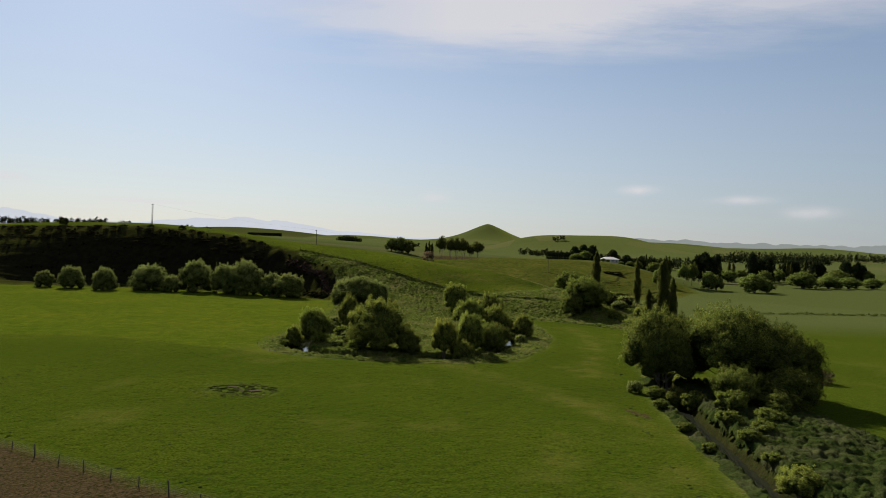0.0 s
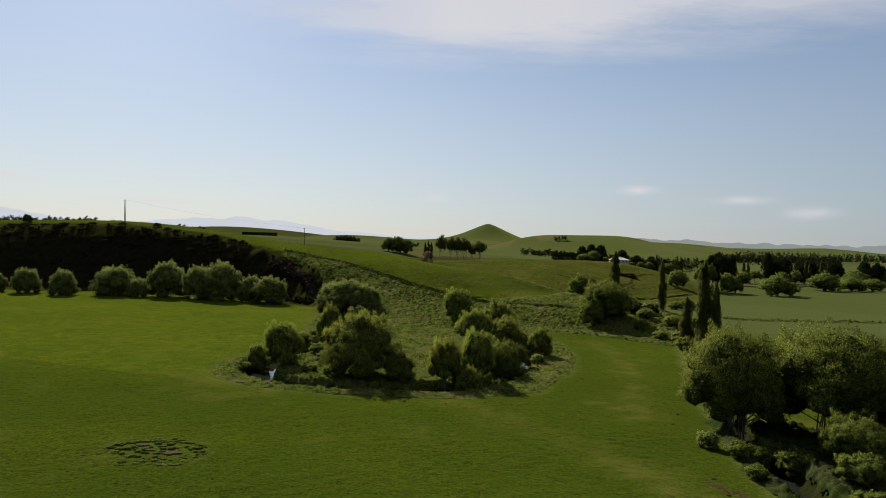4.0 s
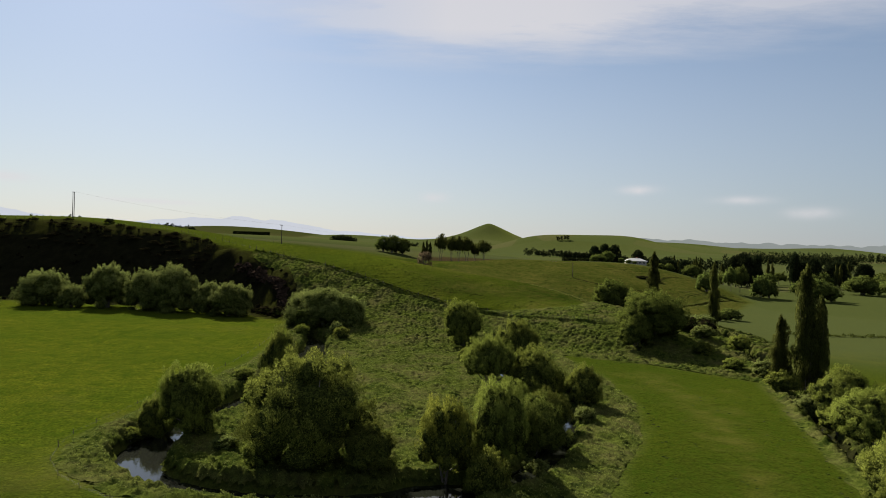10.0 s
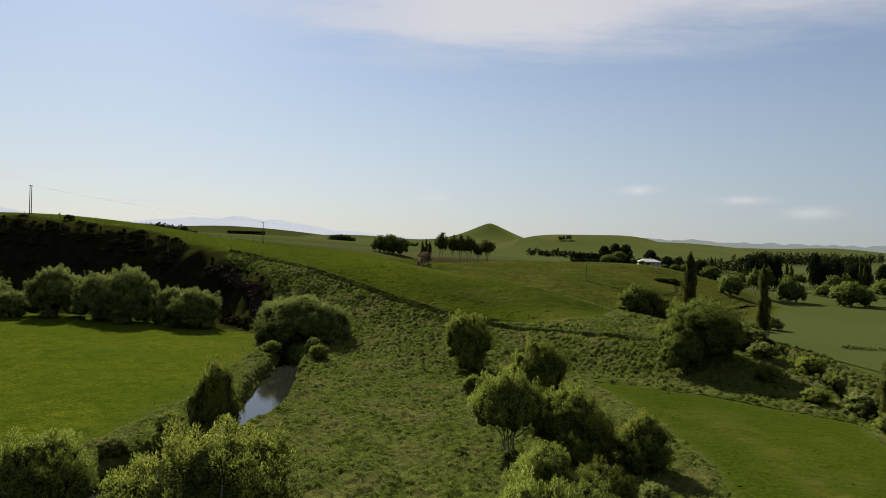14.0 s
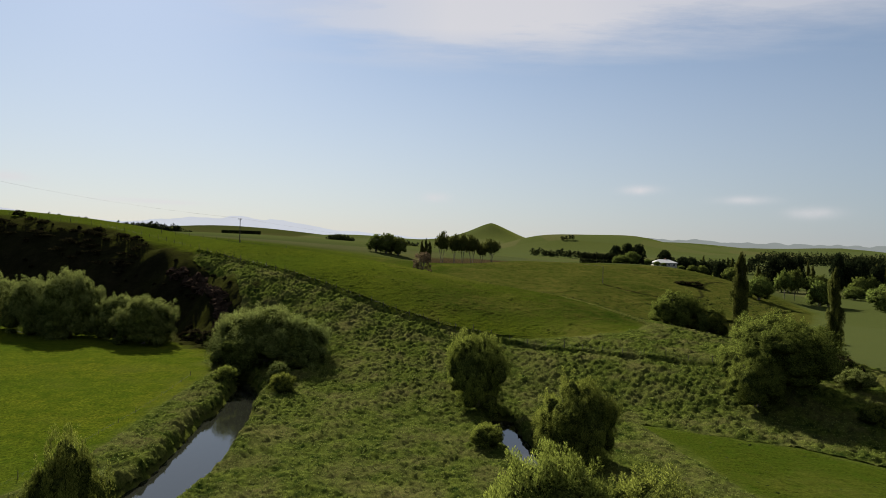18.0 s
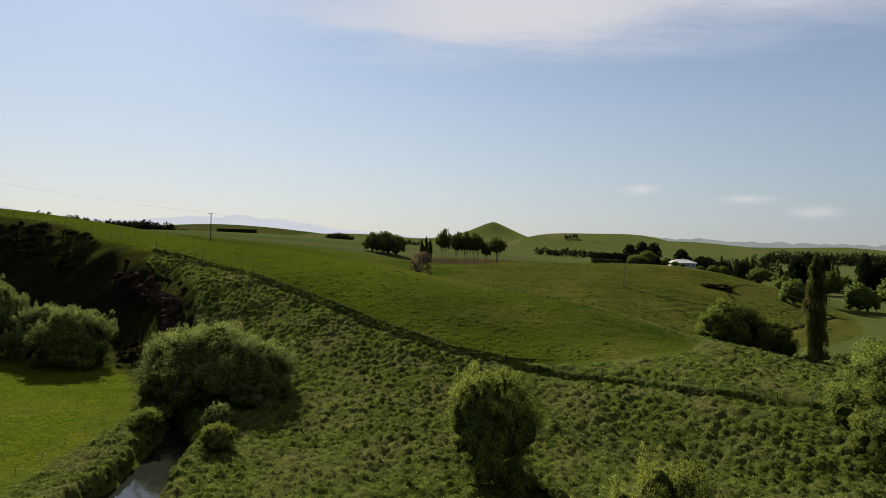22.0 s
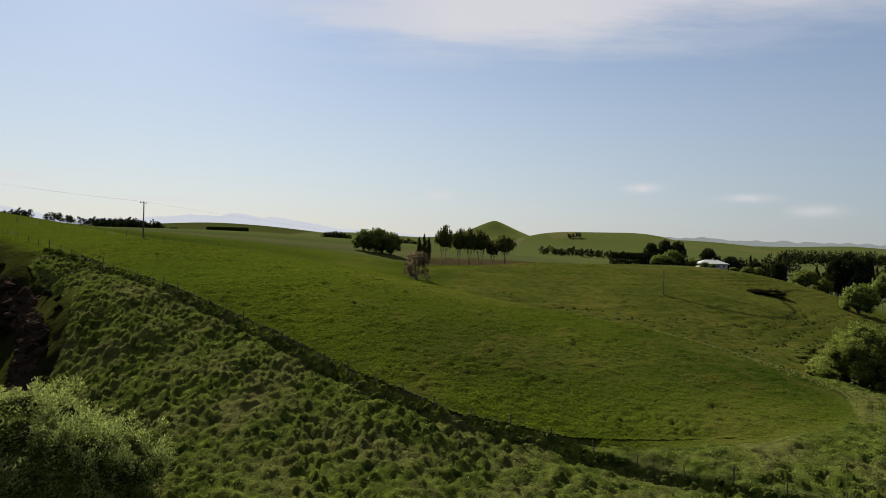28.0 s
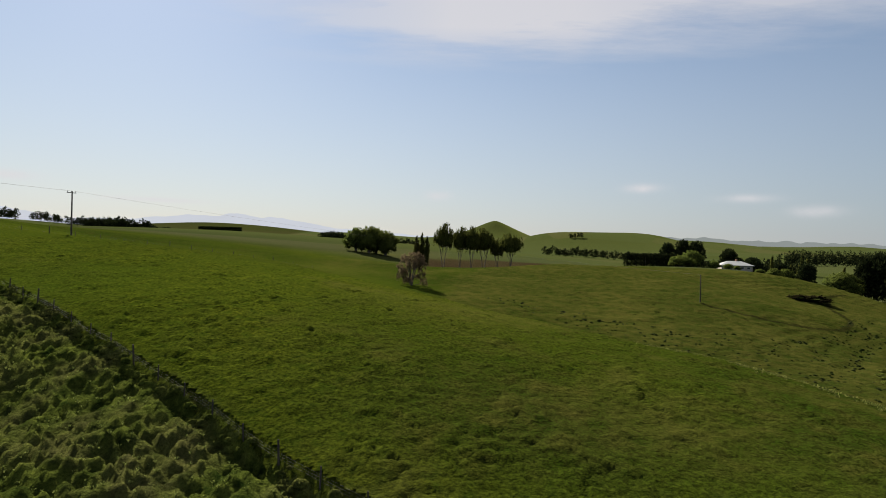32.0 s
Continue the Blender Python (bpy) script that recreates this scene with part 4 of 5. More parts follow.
def clump_field(name, spots, per, mat, label, category, seed, size):
    """Many far or low bushes as one mesh: spots are x, y, height, width."""
    r = np.random.RandomState(seed)
    sx = np.array([p[0] for p in spots])
    sy = np.array([p[1] for p in spots])
    sz = ground(sx, sy)
    vs, fs, n = [], [], 0
    for (x, y, hi, wi), z in zip(spots, sz):
        c = [(x + r.uniform(-0.2, 0.2) * wi, y + r.uniform(-0.2, 0.2) * wi, z + hi * f) for f in (0.22, 0.42, 0.62, 0.78)]
        q = [(wi * 0.42 * g, wi * 0.42 * g, hi * 0.26) for g in (1.0, 1.0, 0.8, 0.55)]
        v, f = leaves(r, c, q, per, size, 0.3, 0.5, 0.3)
        vs.append(v)
        fs.append(f + n)
        n += len(v)
    tagged(new(name, mesh_from(name, np.concatenate(vs), np.concatenate(fs), mat)), label, category, kind="stuff")


def belt(a, b, gap, hi, wi, seed):
    r = np.random.RandomState(seed)
    n = max(2, int(math.dist(a, b) / gap))
    return [(a[0] + (b[0] - a[0]) * k / n + r.uniform(-gap, gap) * 0.5, a[1] + (b[1] - a[1]) * k / n + r.uniform(-gap, gap), hi * r.uniform(0.7, 1.2), wi * r.uniform(0.8, 1.3)) for k in range(n)]


far = []
for k, (a, b, hi) in enumerate([((-840, 1092), (-700, 1086), 13), ((-500, 1078), (-440, 1074), 11), ((-690, 1085), (-590, 1080), 14), ((-570, 1078), (-530, 1075), 14), ((-515, 1065), (-390, 1040), 11), ((-505, 1085), (-430, 1060), 13), ((-130, 1560), (-60, 1540), 14),
                                ((150, 1160), (250, 1170), 14), ((260, 1200), (330, 1180), 13), ((420, 2330), (470, 2340), 16), ((300, 900), (410, 922), 17), ((530, 950), (600, 965), 17), ((640, 810), (720, 825), 15), ((830, 848), (900, 860), 16), ((500, 1150), (760, 1185), 16), ((960, 1200), (1300, 1250), 17),
                                ((250, 1000), (380, 985), 11), ((700, 1500), (1700, 1600), 22), ((-560, 1290), (-470, 1270), 10)]):
    far += belt(a, b, 5, hi, 13, 100 + k)
knoll = [(-213 + 27 * math.cos(k * 2.4) * (k / 30) ** 0.5, 1377 + 18 * math.sin(k * 2.4) * (k / 30) ** 0.5, 19 - 6 * k / 30, 15) for k in range(30)]
clump_field("tree_belt", far + knoll, 130, DARKLEAF, "dark far-off belts of pine trees on the downs", "tree belt", 5, 2.6)


def hedge(x, y, long, deep, high, turn, label):
    """A clipped shelter hedge: a leafy block with rounded, uneven top."""
    r = np.random.RandomState(int(abs(x)))
    z = height(x, y)
    top = thing("shelter_hedge", x, y, z - 0.3, label, "hedge")
    top.matrix_basis = pose(x, y, z - 0.3, 0, 0, turn)
    n = int(long / 1.6)
    c = [((k / n - 0.5) * long, 0, high * f) for k in range(n + 1) for f in (0.2, 0.5, 0.78)]
    q = [(1.7, deep * 0.5, high * 0.24)] * len(c)
    v, f = leaves(r, c, q, 420 * n, 0.8, 0.2, 0.55, 0.4)
    hang("foliage", mesh_from("foliage", v, f, DARKLEAF), top)
    for k in range(0, n, 3):
        stem = bmesh.new()
        tube(stem, [((k / n - 0.5) * long, 0, -0.3), ((k / n - 0.5) * long, 0, high * 0.7)], [0.2, 0.1], 5)
        part("trunk", stem, BARK, top)


r = np.random.RandomState(25)
row = [(118 + 216 * k / 130 + r.uniform(-0.6, 0.6), 286 + 16 * k / 130 + r.uniform(-0.7, 0.7), r.uniform(0.5, 1.5), r.uniform(1.6, 3.2)) for k in range(130)]
clump_field("ditch_hedge", row, 60, VALLEY_LEAF, "low broken hedge along a paddock ditch", "hedge", 26, 0.5)
hedge(111, 568, 27, 4.0, 7.8, -8, "dark clipped pine shelter hedge beside the farm")
hedge(-322, 1100, 58, 5.0, 6.5, 4, "dark straight shelter hedge across far pasture")

# scrub on the shaded face and along the brow of the bluff
r = np.random.RandomState(15)
spots = []
for k in range(150):
    u = r.rand()
    x = -260 + 205 * u
    lo, up = np.interp(x, [-260, -180, -95, -55], [285, 300, 300, 282]), np.interp(x, [-260, -172, -120, -90, -55], [350, 350, 342, 328, 300])
    y = lo + (up - lo) * r.rand() ** 0.6
    hi = r.uniform(0.4, 0.9)
    spots.append((x, y, hi, hi * r.uniform(1.2, 2.2)))
for k in range(150):
    x = -270 + 180 * r.rand()
    spots.append((x, np.interp(x, [-260, -172, -120, -90], [352, 349, 342, 328]) + r.uniform(-13, 1), r.uniform(0.5, 1.3), r.uniform(3.0, 6.0)))
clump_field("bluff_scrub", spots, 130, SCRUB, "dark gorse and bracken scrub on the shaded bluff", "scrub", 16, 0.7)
for k, (x, y, hi, wi) in enumerate([(-222, 356, 4.4, 5), (-150, 351, 2.2, 4), (-54, 279, 3.4, 6), (-60, 285, 3.0, 7), (128, 451, 2.4, 12), (121, 449, 1.8, 7), (68, 246, 4, 7), (75, 251, 3.5, 6)]):
    plant(SCRUBS[0], x, y, hi, wi, 33 * k, "dark tangled scrub bush on a slope", "shrub", "dark scrub bushes")

EARTH = material("bare_earth", lambda t: principled(t, ramp(t, noise_at(t, spot(t), 0.8, 6.0, 0.65), [(0.3, (0.012, 0.008, 0.006)), (0.55, (0.026, 0.018, 0.013)), (0.8, (0.055, 0.040, 0.031))]), 0.95,
                                                      bumped(t, noise_at(t, spot(t), 2.2, 6.0), 1.0, 0.4), spec=0.0))


def eroded_bank():
    """Crumbling buttresses of bare earth where the bluff has slipped."""
    line = smooth_line([(-51, 281), (-53, 291), (-58, 300), (-66, 308), (-78, 316)], 2.2)
    top = thing("eroded_bank", line[0][0], line[0][1], height(*line[0]), "crumbling brown earth scarp at the end of the bluff", "earth bank")
    r = np.random.RandomState(8)
    for px, py in line:
        bm = bmesh.new()
        bmesh.ops.create_icosphere(bm, subdivisions=3, radius=1.0)
        seed_at = Vector(r.uniform(0, 50, 3))
        for v in bm.verts:
            v.co *= 1 + 0.75 * noise.noise(v.co * 2.1 + seed_at)
        bmesh.ops.scale(bm, vec=Vector((r.uniform(1.8, 3.0), r.uniform(1.4, 2.4), r.uniform(1.2, 2.0))), verts=bm.verts)
        ob = part("buttress", bm, EARTH, top)
        x, y = px - 1.2 + r.uniform(-0.8, 0.8), py - 0.8 + r.uniform(-0.8, 0.8)
        ob.matrix_basis = pose(x - line[0][0], y - line[0][1], height(x, y) - height(*line[0]) - 1.0, r.uniform(-25, 25), r.uniform(-25, 25), r.uniform(0, 360))


eroded_bank()

# ---------------------------------------------------------------- grass


def blade_clump(r, high, wide, blades):
    """One drooping tuft: bent blades of two faces, as corners and triangles."""
    v, f = [], []
    for k in range(blades):
        a = r.uniform(0, math.tau)
        reach = wide * 0.5 * r.uniform(0.35, 1.0)
        h = high * r.uniform(0.6, 1.1)
        w = wide * r.uniform(0.05, 0.11)
        ca, sa = math.cos(a), math.sin(a)
        b0 = reach * 0.12
        n = len(v)
        v += [(ca * b0 - sa * w * 0.5, sa * b0 + ca * w * 0.5, -0.06), (ca * b0 + sa * w * 0.5, sa * b0 - ca * w * 0.5, -0.06),
              (ca * reach * 0.6 + sa * w * 0.45, sa * reach * 0.6 - ca * w * 0.45, h * 0.85), (ca * reach * 0.6 - sa * w * 0.45, sa * reach * 0.6 + ca * w * 0.45, h * 0.85),
              (ca * reach, sa * reach, h * r.uniform(0.35, 0.95))]
        f += [(n, n + 1, n + 2), (n, n + 2, n + 3), (n + 3, n + 2, n + 4)]
    return np.array(v), np.array(f)


def mound(r, blades):
    """One rounded tussock, a unit wide and high: a lumpy dome with a fringe of bent blades."""
    v, f = [(0, 0, 1.0)], []
    sides = 7
    for ring, (rad, h) in enumerate(((0.24, 0.9), (0.42, 0.52), (0.52, -0.15))):
        for k in range(sides):
            a = math.tau * (k + 0.5 * ring) / sides
            q = rad * r.uniform(0.8, 1.2)
            v.append((q * math.cos(a), q * math.sin(a), h * r.uniform(0.85, 1.12)))
    f += [(0, 1 + k, 1 + (k + 1) % sides) for k in range(sides)]
    for ring in range(2):
        o = 1 + ring * sides
        for k in range(sides):
            k2 = (k + 1) % sides
            f += [(o + k, o + sides + k, o + k2), (o + k2, o + sides + k, o + sides + k2)]
    v, f = np.array(v), np.array(f)
    if blades:
        bv, bf = blade_clump(r, 1.12, 1.25, blades)
        f = np.concatenate([f, bf + len(v)])
        v = np.concatenate([v, bv])
    return v, f


def scatter(name, xy, high, wide, blades, mat, label, category, seed):
    r = np.random.RandomState(seed)
    shapes = [mound(r, blades) for _ in range(9)]
    x, y = xy[:, 0], xy[:, 1]
    z = ground(x, y) + extra_relief(x, y)
    vs, fs, n = [], [], 0
    for k in range(len(xy)):
        v, f = shapes[k % 9]
        a, q, e = r.uniform(0, math.tau), r.uniform(0.55, 1.4), r.uniform(0.75, 1.3)
        ca, sa = math.cos(a) * wide * q, math.sin(a) * wide * q
        vs.append(np.stack([x[k] + (v[:, 0] * ca - v[:, 1] * sa) * (e + 0.25), y[k] + (v[:, 0] * sa + v[:, 1] * ca) * 0.85, z[k] + v[:, 2] * high * q], 1))
        fs.append(f + n)
        n += len(v)
    tagged(new(name, mesh_from(name, np.concatenate(vs), np.concatenate(fs), mat, True)), label, category, kind="stuff")


def sow(poly, count, seed, gap=0.0):
    r = np.random.RandomState(seed)
    p = np.array(poly)
    lo, hi = p.min(0), p.max(0)
    pts = lo + (hi - lo) * r.rand(int(count), 2)
    return pts[inside(poly, pts[:, 0], pts[:, 1])]


def off_water(xy, least):
    return xy[(bank_gap(RIVER, RIVER_HALF, xy[:, 0], xy[:, 1]) > least) & (bank_gap(CREEK, CREEK_HALF, xy[:, 0], xy[:, 1]) > least)]


def spread(xy, least):
    """Drops points that crowd each other, on a coarse lattice."""
    key = np.floor(xy / least).astype(int)
    _, first = np.unique(key[:, 0] * 100003 + key[:, 1], return_index=True)
    return xy[np.sort(first)]


def cells(x, y, size, seed, stretch=1.35):
    """Rounded bumps on a jittered lattice: height 0 to 1 of the nearest one."""
    u, v = x / (size * stretch), y / size
    iu, iv = np.floor(u), np.floor(v)
    out = np.zeros(x.shape)
    for du in (-1, 0, 1):
        for dv in (-1, 0, 1):
            p, q = iu + du, iv + dv

            def pick(k):
                h = np.sin(p * 127.1 + q * 311.7 + (seed + k) * 74.7) * 43758.5453
                return h - np.floor(h)
            d2 = (u - p - 0.15 - 0.7 * pick(1)) ** 2 + (v - q - 0.15 - 0.7 * pick(2)) ** 2
            out = np.maximum(out, (0.35 + 0.65 * pick(3)) * np.clip(1 - d2 / (0.30 + 0.28 * pick(4)), 0, 1) ** 0.6)
    return out


def turf(name, box, step, keep, bump, mat, label):
    """A sheet of turf with real bumps, laid over the ground where keep says so."""
    x0, x1, y0, y1 = box
    gx, gy = np.meshgrid(np.arange(x0, x1, step), np.arange(y0, y1, step))
    x, y = gx.ravel(), gy.ravel()
    r = np.random.RandomState(3)
    x = x + r.uniform(-0.25, 0.25, x.shape) * step
    y = y + r.uniform(-0.25, 0.25, y.shape) * step
    on = keep(x, y)
    z = np.zeros(x.shape)
    z[on] = ground(x[on], y[on]) + extra_relief(x[on], y[on]) + bump(x[on], y[on])
    ny, nx = gx.shape
    i = np.arange(nx * ny).reshape(ny, nx)
    f = np.stack([i[:-1, :-1].ravel(), i[:-1, 1:].ravel(), i[1:, 1:].ravel(), i[1:, :-1].ravel()], 1)
    f = f[on[f].all(1)]
    used, back = np.unique(f, return_inverse=True)
    me = mesh_from(name, np.stack([x, y, z], 1)[used], back.reshape(-1, 4), mat, True)
    if mat == GROUND:
        dress(me, *cover_at(x[used], y[used]))
    tagged(new(name, me), label, "grass", kind="stuff")


def dry_land(x, y, least):
    return np.minimum(bank_gap(RIVER, RIVER_HALF, x, y), bank_gap(CREEK, CREEK_HALF, x, y)) > least


def depth_in(poly, x, y, reach):
    """0 at a plot's edge, 1 well inside it."""
    total = np.zeros(x.shape)
    for k in range(8):
        total += inside(poly, x + reach * math.cos(k * math.pi / 4), y + reach * math.sin(k * math.pi / 4))
    return np.clip(total / 4 - 1, 0, 1)


def rough_zone(x, y):
    near_water = np.minimum(bank_gap(RIVER, RIVER_HALF, x, y), bank_gap(CREEK, CREEK_HALF, x, y))
    ring = near_water < 3.4 + 0.8 * wave(x, y, 5, 77)
    return (inside(ROUGH_LAND, x + 0.3 * wave(x, y, 3, 78), y + 0.3 * wave(x, y, 3, 79)) | ring | inside(RIGHT_BANK, x, y)) & (near_water > 0.35)


SPUR_END = smooth_line([(14, 267), (30, 267), (43, 272), (49, 284), (54, 300)], 1.5)


def rough_bump(x, y):
    near_water = np.minimum(bank_gap(RIVER, RIVER_HALF, x, y), bank_gap(CREEK, CREEK_HALF, x, y))
    lush = (0.80 + 0.26 * wave(x, y, 14, 61)) * (1 - 0.42 * smoothstep(246, 214, y) * smoothstep(40, 30, x)) + 0.18 * smoothstep(5.0, 1.0, near_water)
    lush = lush * (0.3 + 0.7 * smoothstep(0.0, 9.0, far_from(SPUR_END, x, y))) * (0.25 + 0.75 * smoothstep(0.7, 1.7, far_from(SPUR_FENCE, x, y)))
    lush = lush * (1 - 0.8 * np.exp(-((x + 0.5) / 4.5) ** 2) * smoothstep(142, 138, y))
    well_in = np.maximum(np.maximum(depth_in(ROUGH_LAND, x, y, 1.3), depth_in(RIGHT_BANK, x, y, 1.3)), smoothstep(3.0, 1.6, near_water))
    return 0.01 + (0.04 + 0.96 * well_in) * (1.0 * lush * cells(x * 0.81 - y * 0.58, x * 0.58 + y * 0.81, 0.57, 5, 2.3) ** 1.25 + 0.2 * cells(x, y, 0.42, 6, 1.3))


turf("tussock_grass", (-96, 100, 126, 336), 0.27, rough_zone, rough_bump, MOUND, "rough tussock grass on the ungrazed slope and banks")
turf("bank_grass", (24, 70, 40, 126), 0.27, rough_zone, lambda x, y: rough_bump(x, y) + 0.4 * depth_in(RIGHT_BANK, x, y, 1.5) * cells(x, y, 0.85, 15), RUSH, "long tussock grass on the creek banks")
SPUR_FIELD = [(-72, 324), (-41, 300.6), (-22, 287.2), (-9.7, 277.6), (1, 270.6), (12, 268.2), (30, 268), (42, 274), (48, 290), (40, 312), (10, 345), (-20, 365), (-74, 380)]
turf("pasture_turf", (-74, 50, 266, 382), 0.34, lambda x, y: inside(SPUR_FIELD, x, y), lambda x, y: 0.02 + depth_in(SPUR_FIELD, x, y, 1.6) * (0.46 + 0.2 * wave(x, y, 9, 63)) * cells(x, y, 0.72, 8, 1.3) * (0.6 + 0.4 * wave(x, y, 4, 62)), GROUND, "grazed pasture turf with small uneven tufts")
FLAT_FIELD = [(-75, 84), (-54, 74.8), (-22, 59.8), (8, 46), (27, 56), (32, 100), (35, 122), (44, 140), (54, 165), (62, 190), (60, 205), (46, 217), (36, 226), (36, 190), (30, 158), (20, 137.5), (5, 130), (-12, 129), (-32, 132), (-44, 141), (-75, 150)]
turf("meadow_turf", (-75, 64, 48, 230), 0.42, lambda x, y: inside(FLAT_FIELD, x, y) & (np.hypot((x + 33) / 5.5, (y - 102.5) / 3.0) > 1), lambda x, y: -0.03 + depth_in(FLAT_FIELD, x, y, 1.6) * (0.05 + (0.19 + 0.12 * wave(x, y, 9, 64)) * cells(x, y, 0.9, 9, 1.2)), GROUND, "lush level meadow grass with small tufts")
turf("rough_pasture", (-4, 188, 324, 502), 0.6, lambda x, y: inside(HUMP_TURF, x, y) & dry_land(x, y, 1.0),
     lambda x, y: 0.02 + depth_in(HUMP_TURF, x, y, 3.0) * ((0.34 + 0.20 * wave(x, y, 16, 67)) * cells(x, y, 1.5, 11, 1.2) + 0.14 * cells(x, y, 0.9, 12, 1.0) + 0.16 * np.sin(land(x, y) * 5.2 + 1.5 * wave(x, y, 14, 68)) * np.clip(0.5 + wave(x, y, 26, 69), 0, 1)), GROUND, "rough hill pasture with tufts and sheep tracks")
r = np.random.RandomState(34)
hump_spots = sow([(50, 345), (85, 330), (140, 385), (175, 450), (130, 430), (90, 385), (55, 372), (20, 400), (8, 405), (40, 362)], 15000, 38)
scatter("rush_tufts", spread(hump_spots[r.rand(len(hump_spots)) < 0.4 + 0.3 * wave(hump_spots[:, 0], hump_spots[:, 1], 18, 66)], 1.1), 0.34, 0.58, 7, RUSH, "dark rush tufts dotted over grazed slope", "grass", 39)
meadow_spots = spread(sow(FLAT_FIELD, 12000, 61), 0.9)
meadow_spots = meadow_spots[wave(meadow_spots[:, 0], meadow_spots[:, 1], 12, 71) > -0.25]
scatter("meadow_tufts", meadow_spots, 0.08, 0.36, 5, RUSH, "dark tufts dotted over the level meadow", "grass", 62)
scatter("rush_clump", spread(sow([(-41, 99), (-34, 96.5), (-27.5, 98), (-26.5, 103), (-32, 107), (-40, 106)], 260, 51), 0.75), 0.17, 0.62, 7, MOUND, "dark rushes round a wet hollow", "grass", 52)
# drooping blades that fringe the tussocks
near_rough = spread(off_water(sow(ROUGH_LAND, 170000, 31), 0.6), 0.48)
near_rough = near_rough[(near_rough[:, 1] < 312) & (near_rough[:, 1] > 128) & (near_rough[:, 0] > -66) & (near_rough[:, 0] < 62)]
near_rough = near_rough[(near_rough[:, 1] < 252) | (np.arange(len(near_rough)) % 5 < 2)]
fringe_z = rough_bump(near_rough[:, 0], near_rough[:, 1])
near_rough, fringe_z = near_rough[fringe_z > 0.16], fringe_z[fringe_z > 0.16]


def fringe(name, xy, lift, seed, label, wide=0.56, tall=0.24):
    r = np.random.RandomState(seed)
    shapes = [blade_clump(r, 1.0, 1.0, 7) for _ in range(9)]
    z = ground(xy[:, 0], xy[:, 1]) + extra_relief(xy[:, 0], xy[:, 1]) + lift
    vs, fs, n = [], [], 0
    for k in range(len(xy)):
        v, f = shapes[k % 9]
        a, q = r.uniform(0, math.tau), r.uniform(0.6, 1.2)
        ca, sa = math.cos(a) * wide * q, math.sin(a) * wide * q
        vs.append(np.stack([xy[k, 0] + v[:, 0] * ca - v[:, 1] * sa, xy[k, 1] + v[:, 0] * sa + v[:, 1] * ca, z[k] - 0.06 + v[:, 2] * tall * q], 1))
        fs.append(f + n)
        n += len(v)
    tagged(new(name, mesh_from(name, np.concatenate(vs), np.concatenate(fs), TUSSOCK)), label, "grass", kind="stuff")


fringe("tussock_blades", near_rough, fringe_z, 44, "drooping pale blades on the tussock clumps")
# the rank edge where the spur field drops to the back valley
edge_line = smooth_line([(26, 315), (35, 308), (44, 297), (50, 283), (50, 270)], 0.22)
r = np.random.RandomState(45)
edge_xy = np.repeat(edge_line, 3, 0) + r.normal(0.5, 1.4, (len(edge_line) * 3, 2))
fringe("rank_grass", edge_xy, np.full(len(edge_xy), 0.02), 46, "pale rank grass along the field's dropping edge", 0.9, 0.45)
# the rank strip under the fence on the spur
fl = smooth_line(FENCE_LINE, 0.3)
fl = fl[(fl[:, 0] > -75)]
r = np.random.RandomState(40)
strip = np.stack([fl[:, 0] + r.uniform(-0.9, 0.3, len(fl)), fl[:, 1] + r.uniform(-1.2, 0.1, len(fl))], 1)
scatter("fence_grass", strip, 0.3, 0.6, 8, MOUND, "long rank grass under the paddock fence", "grass", 41)

# ---------------------------------------------------------------- fences


def post_mesh(high=1.2, thick=0.058):
    bm = bmesh.new()
    tube(bm, [(0, 0, -0.3), (0, 0, high * 0.5), (0.01, 0, high - 0.03), (0.01, 0, high)], [thick, thick, thick * 0.95, thick * 0.6], 7)
    me = bpy.data.meshes.new("post")
    bm.to_mesh(me)
    bm.free()
    me.materials.append(POLE)
    return me


POST = post_mesh()


def fence(points, gap, label, wires=5, seed=1, size=1.0):
    """Timber posts, each a part, with single wires strung between them."""
    r = np.random.RandomState(seed)
    p = smooth_line([q[:2] for q in points], 1.0)
    run = np.concatenate([[0], np.cumsum(np.linalg.norm(np.diff(p, axis=0), axis=1))])
    at = np.arange(0, run[-1], gap)
    x, y = np.interp(at, run, p[:, 0]), np.interp(at, run, p[:, 1])
    z = ground(x, y) + extra_relief(x, y)
    top = thing("wire_fence", x[0], y[0], z[0], label, "fence")
    for k in range(len(x)):
        ob = hang("post", POST, top)
        tall = size * (1.25 if k % 5 == 0 else r.uniform(0.85, 1.05))
        ob.matrix_basis = pose(x[k] - x[0], y[k] - y[0], z[k] - z[0], r.uniform(-4, 4), r.uniform(-4, 4), r.uniform(0, 360)) @ Matrix.Diagonal((tall, tall, tall, 1))
    for w in range(wires):
        bm = bmesh.new()
        h = (0.22 + 0.2 * w) * size
        tube(bm, [(x[k] - x[0], y[k] - y[0], z[k] - z[0] + h) for k in range(len(x))], [0.003] * len(x), 3)
        part("wire", bm, WIRE, top)


fence(FENCE_LINE, 4.0, "post and wire fence along the top of the spur bank", 3, 1)
fence([(-140, 113.2), (-54, 72.4), (-22, 57.4), (10, 42.7)], 4.2, "post and wire fence between pasture and bare soil", 5, 2)
fence([(-46, 248), (-43.5, 226), (-42.5, 200), (-45, 172), (-46, 152), (-42, 142), (-32, 134.6), (-12, 131)], 5.0, "low post and wire fence round the stream bend", 3, 3, 0.55)
fence([(-98, 347), (-82, 352), (-68, 366), (-56, 374), (-42, 381), (-30, 384)], 4.5, "old post and wire fence across the upper field", 3, 5)

# ---------------------------------------------------------------- power line


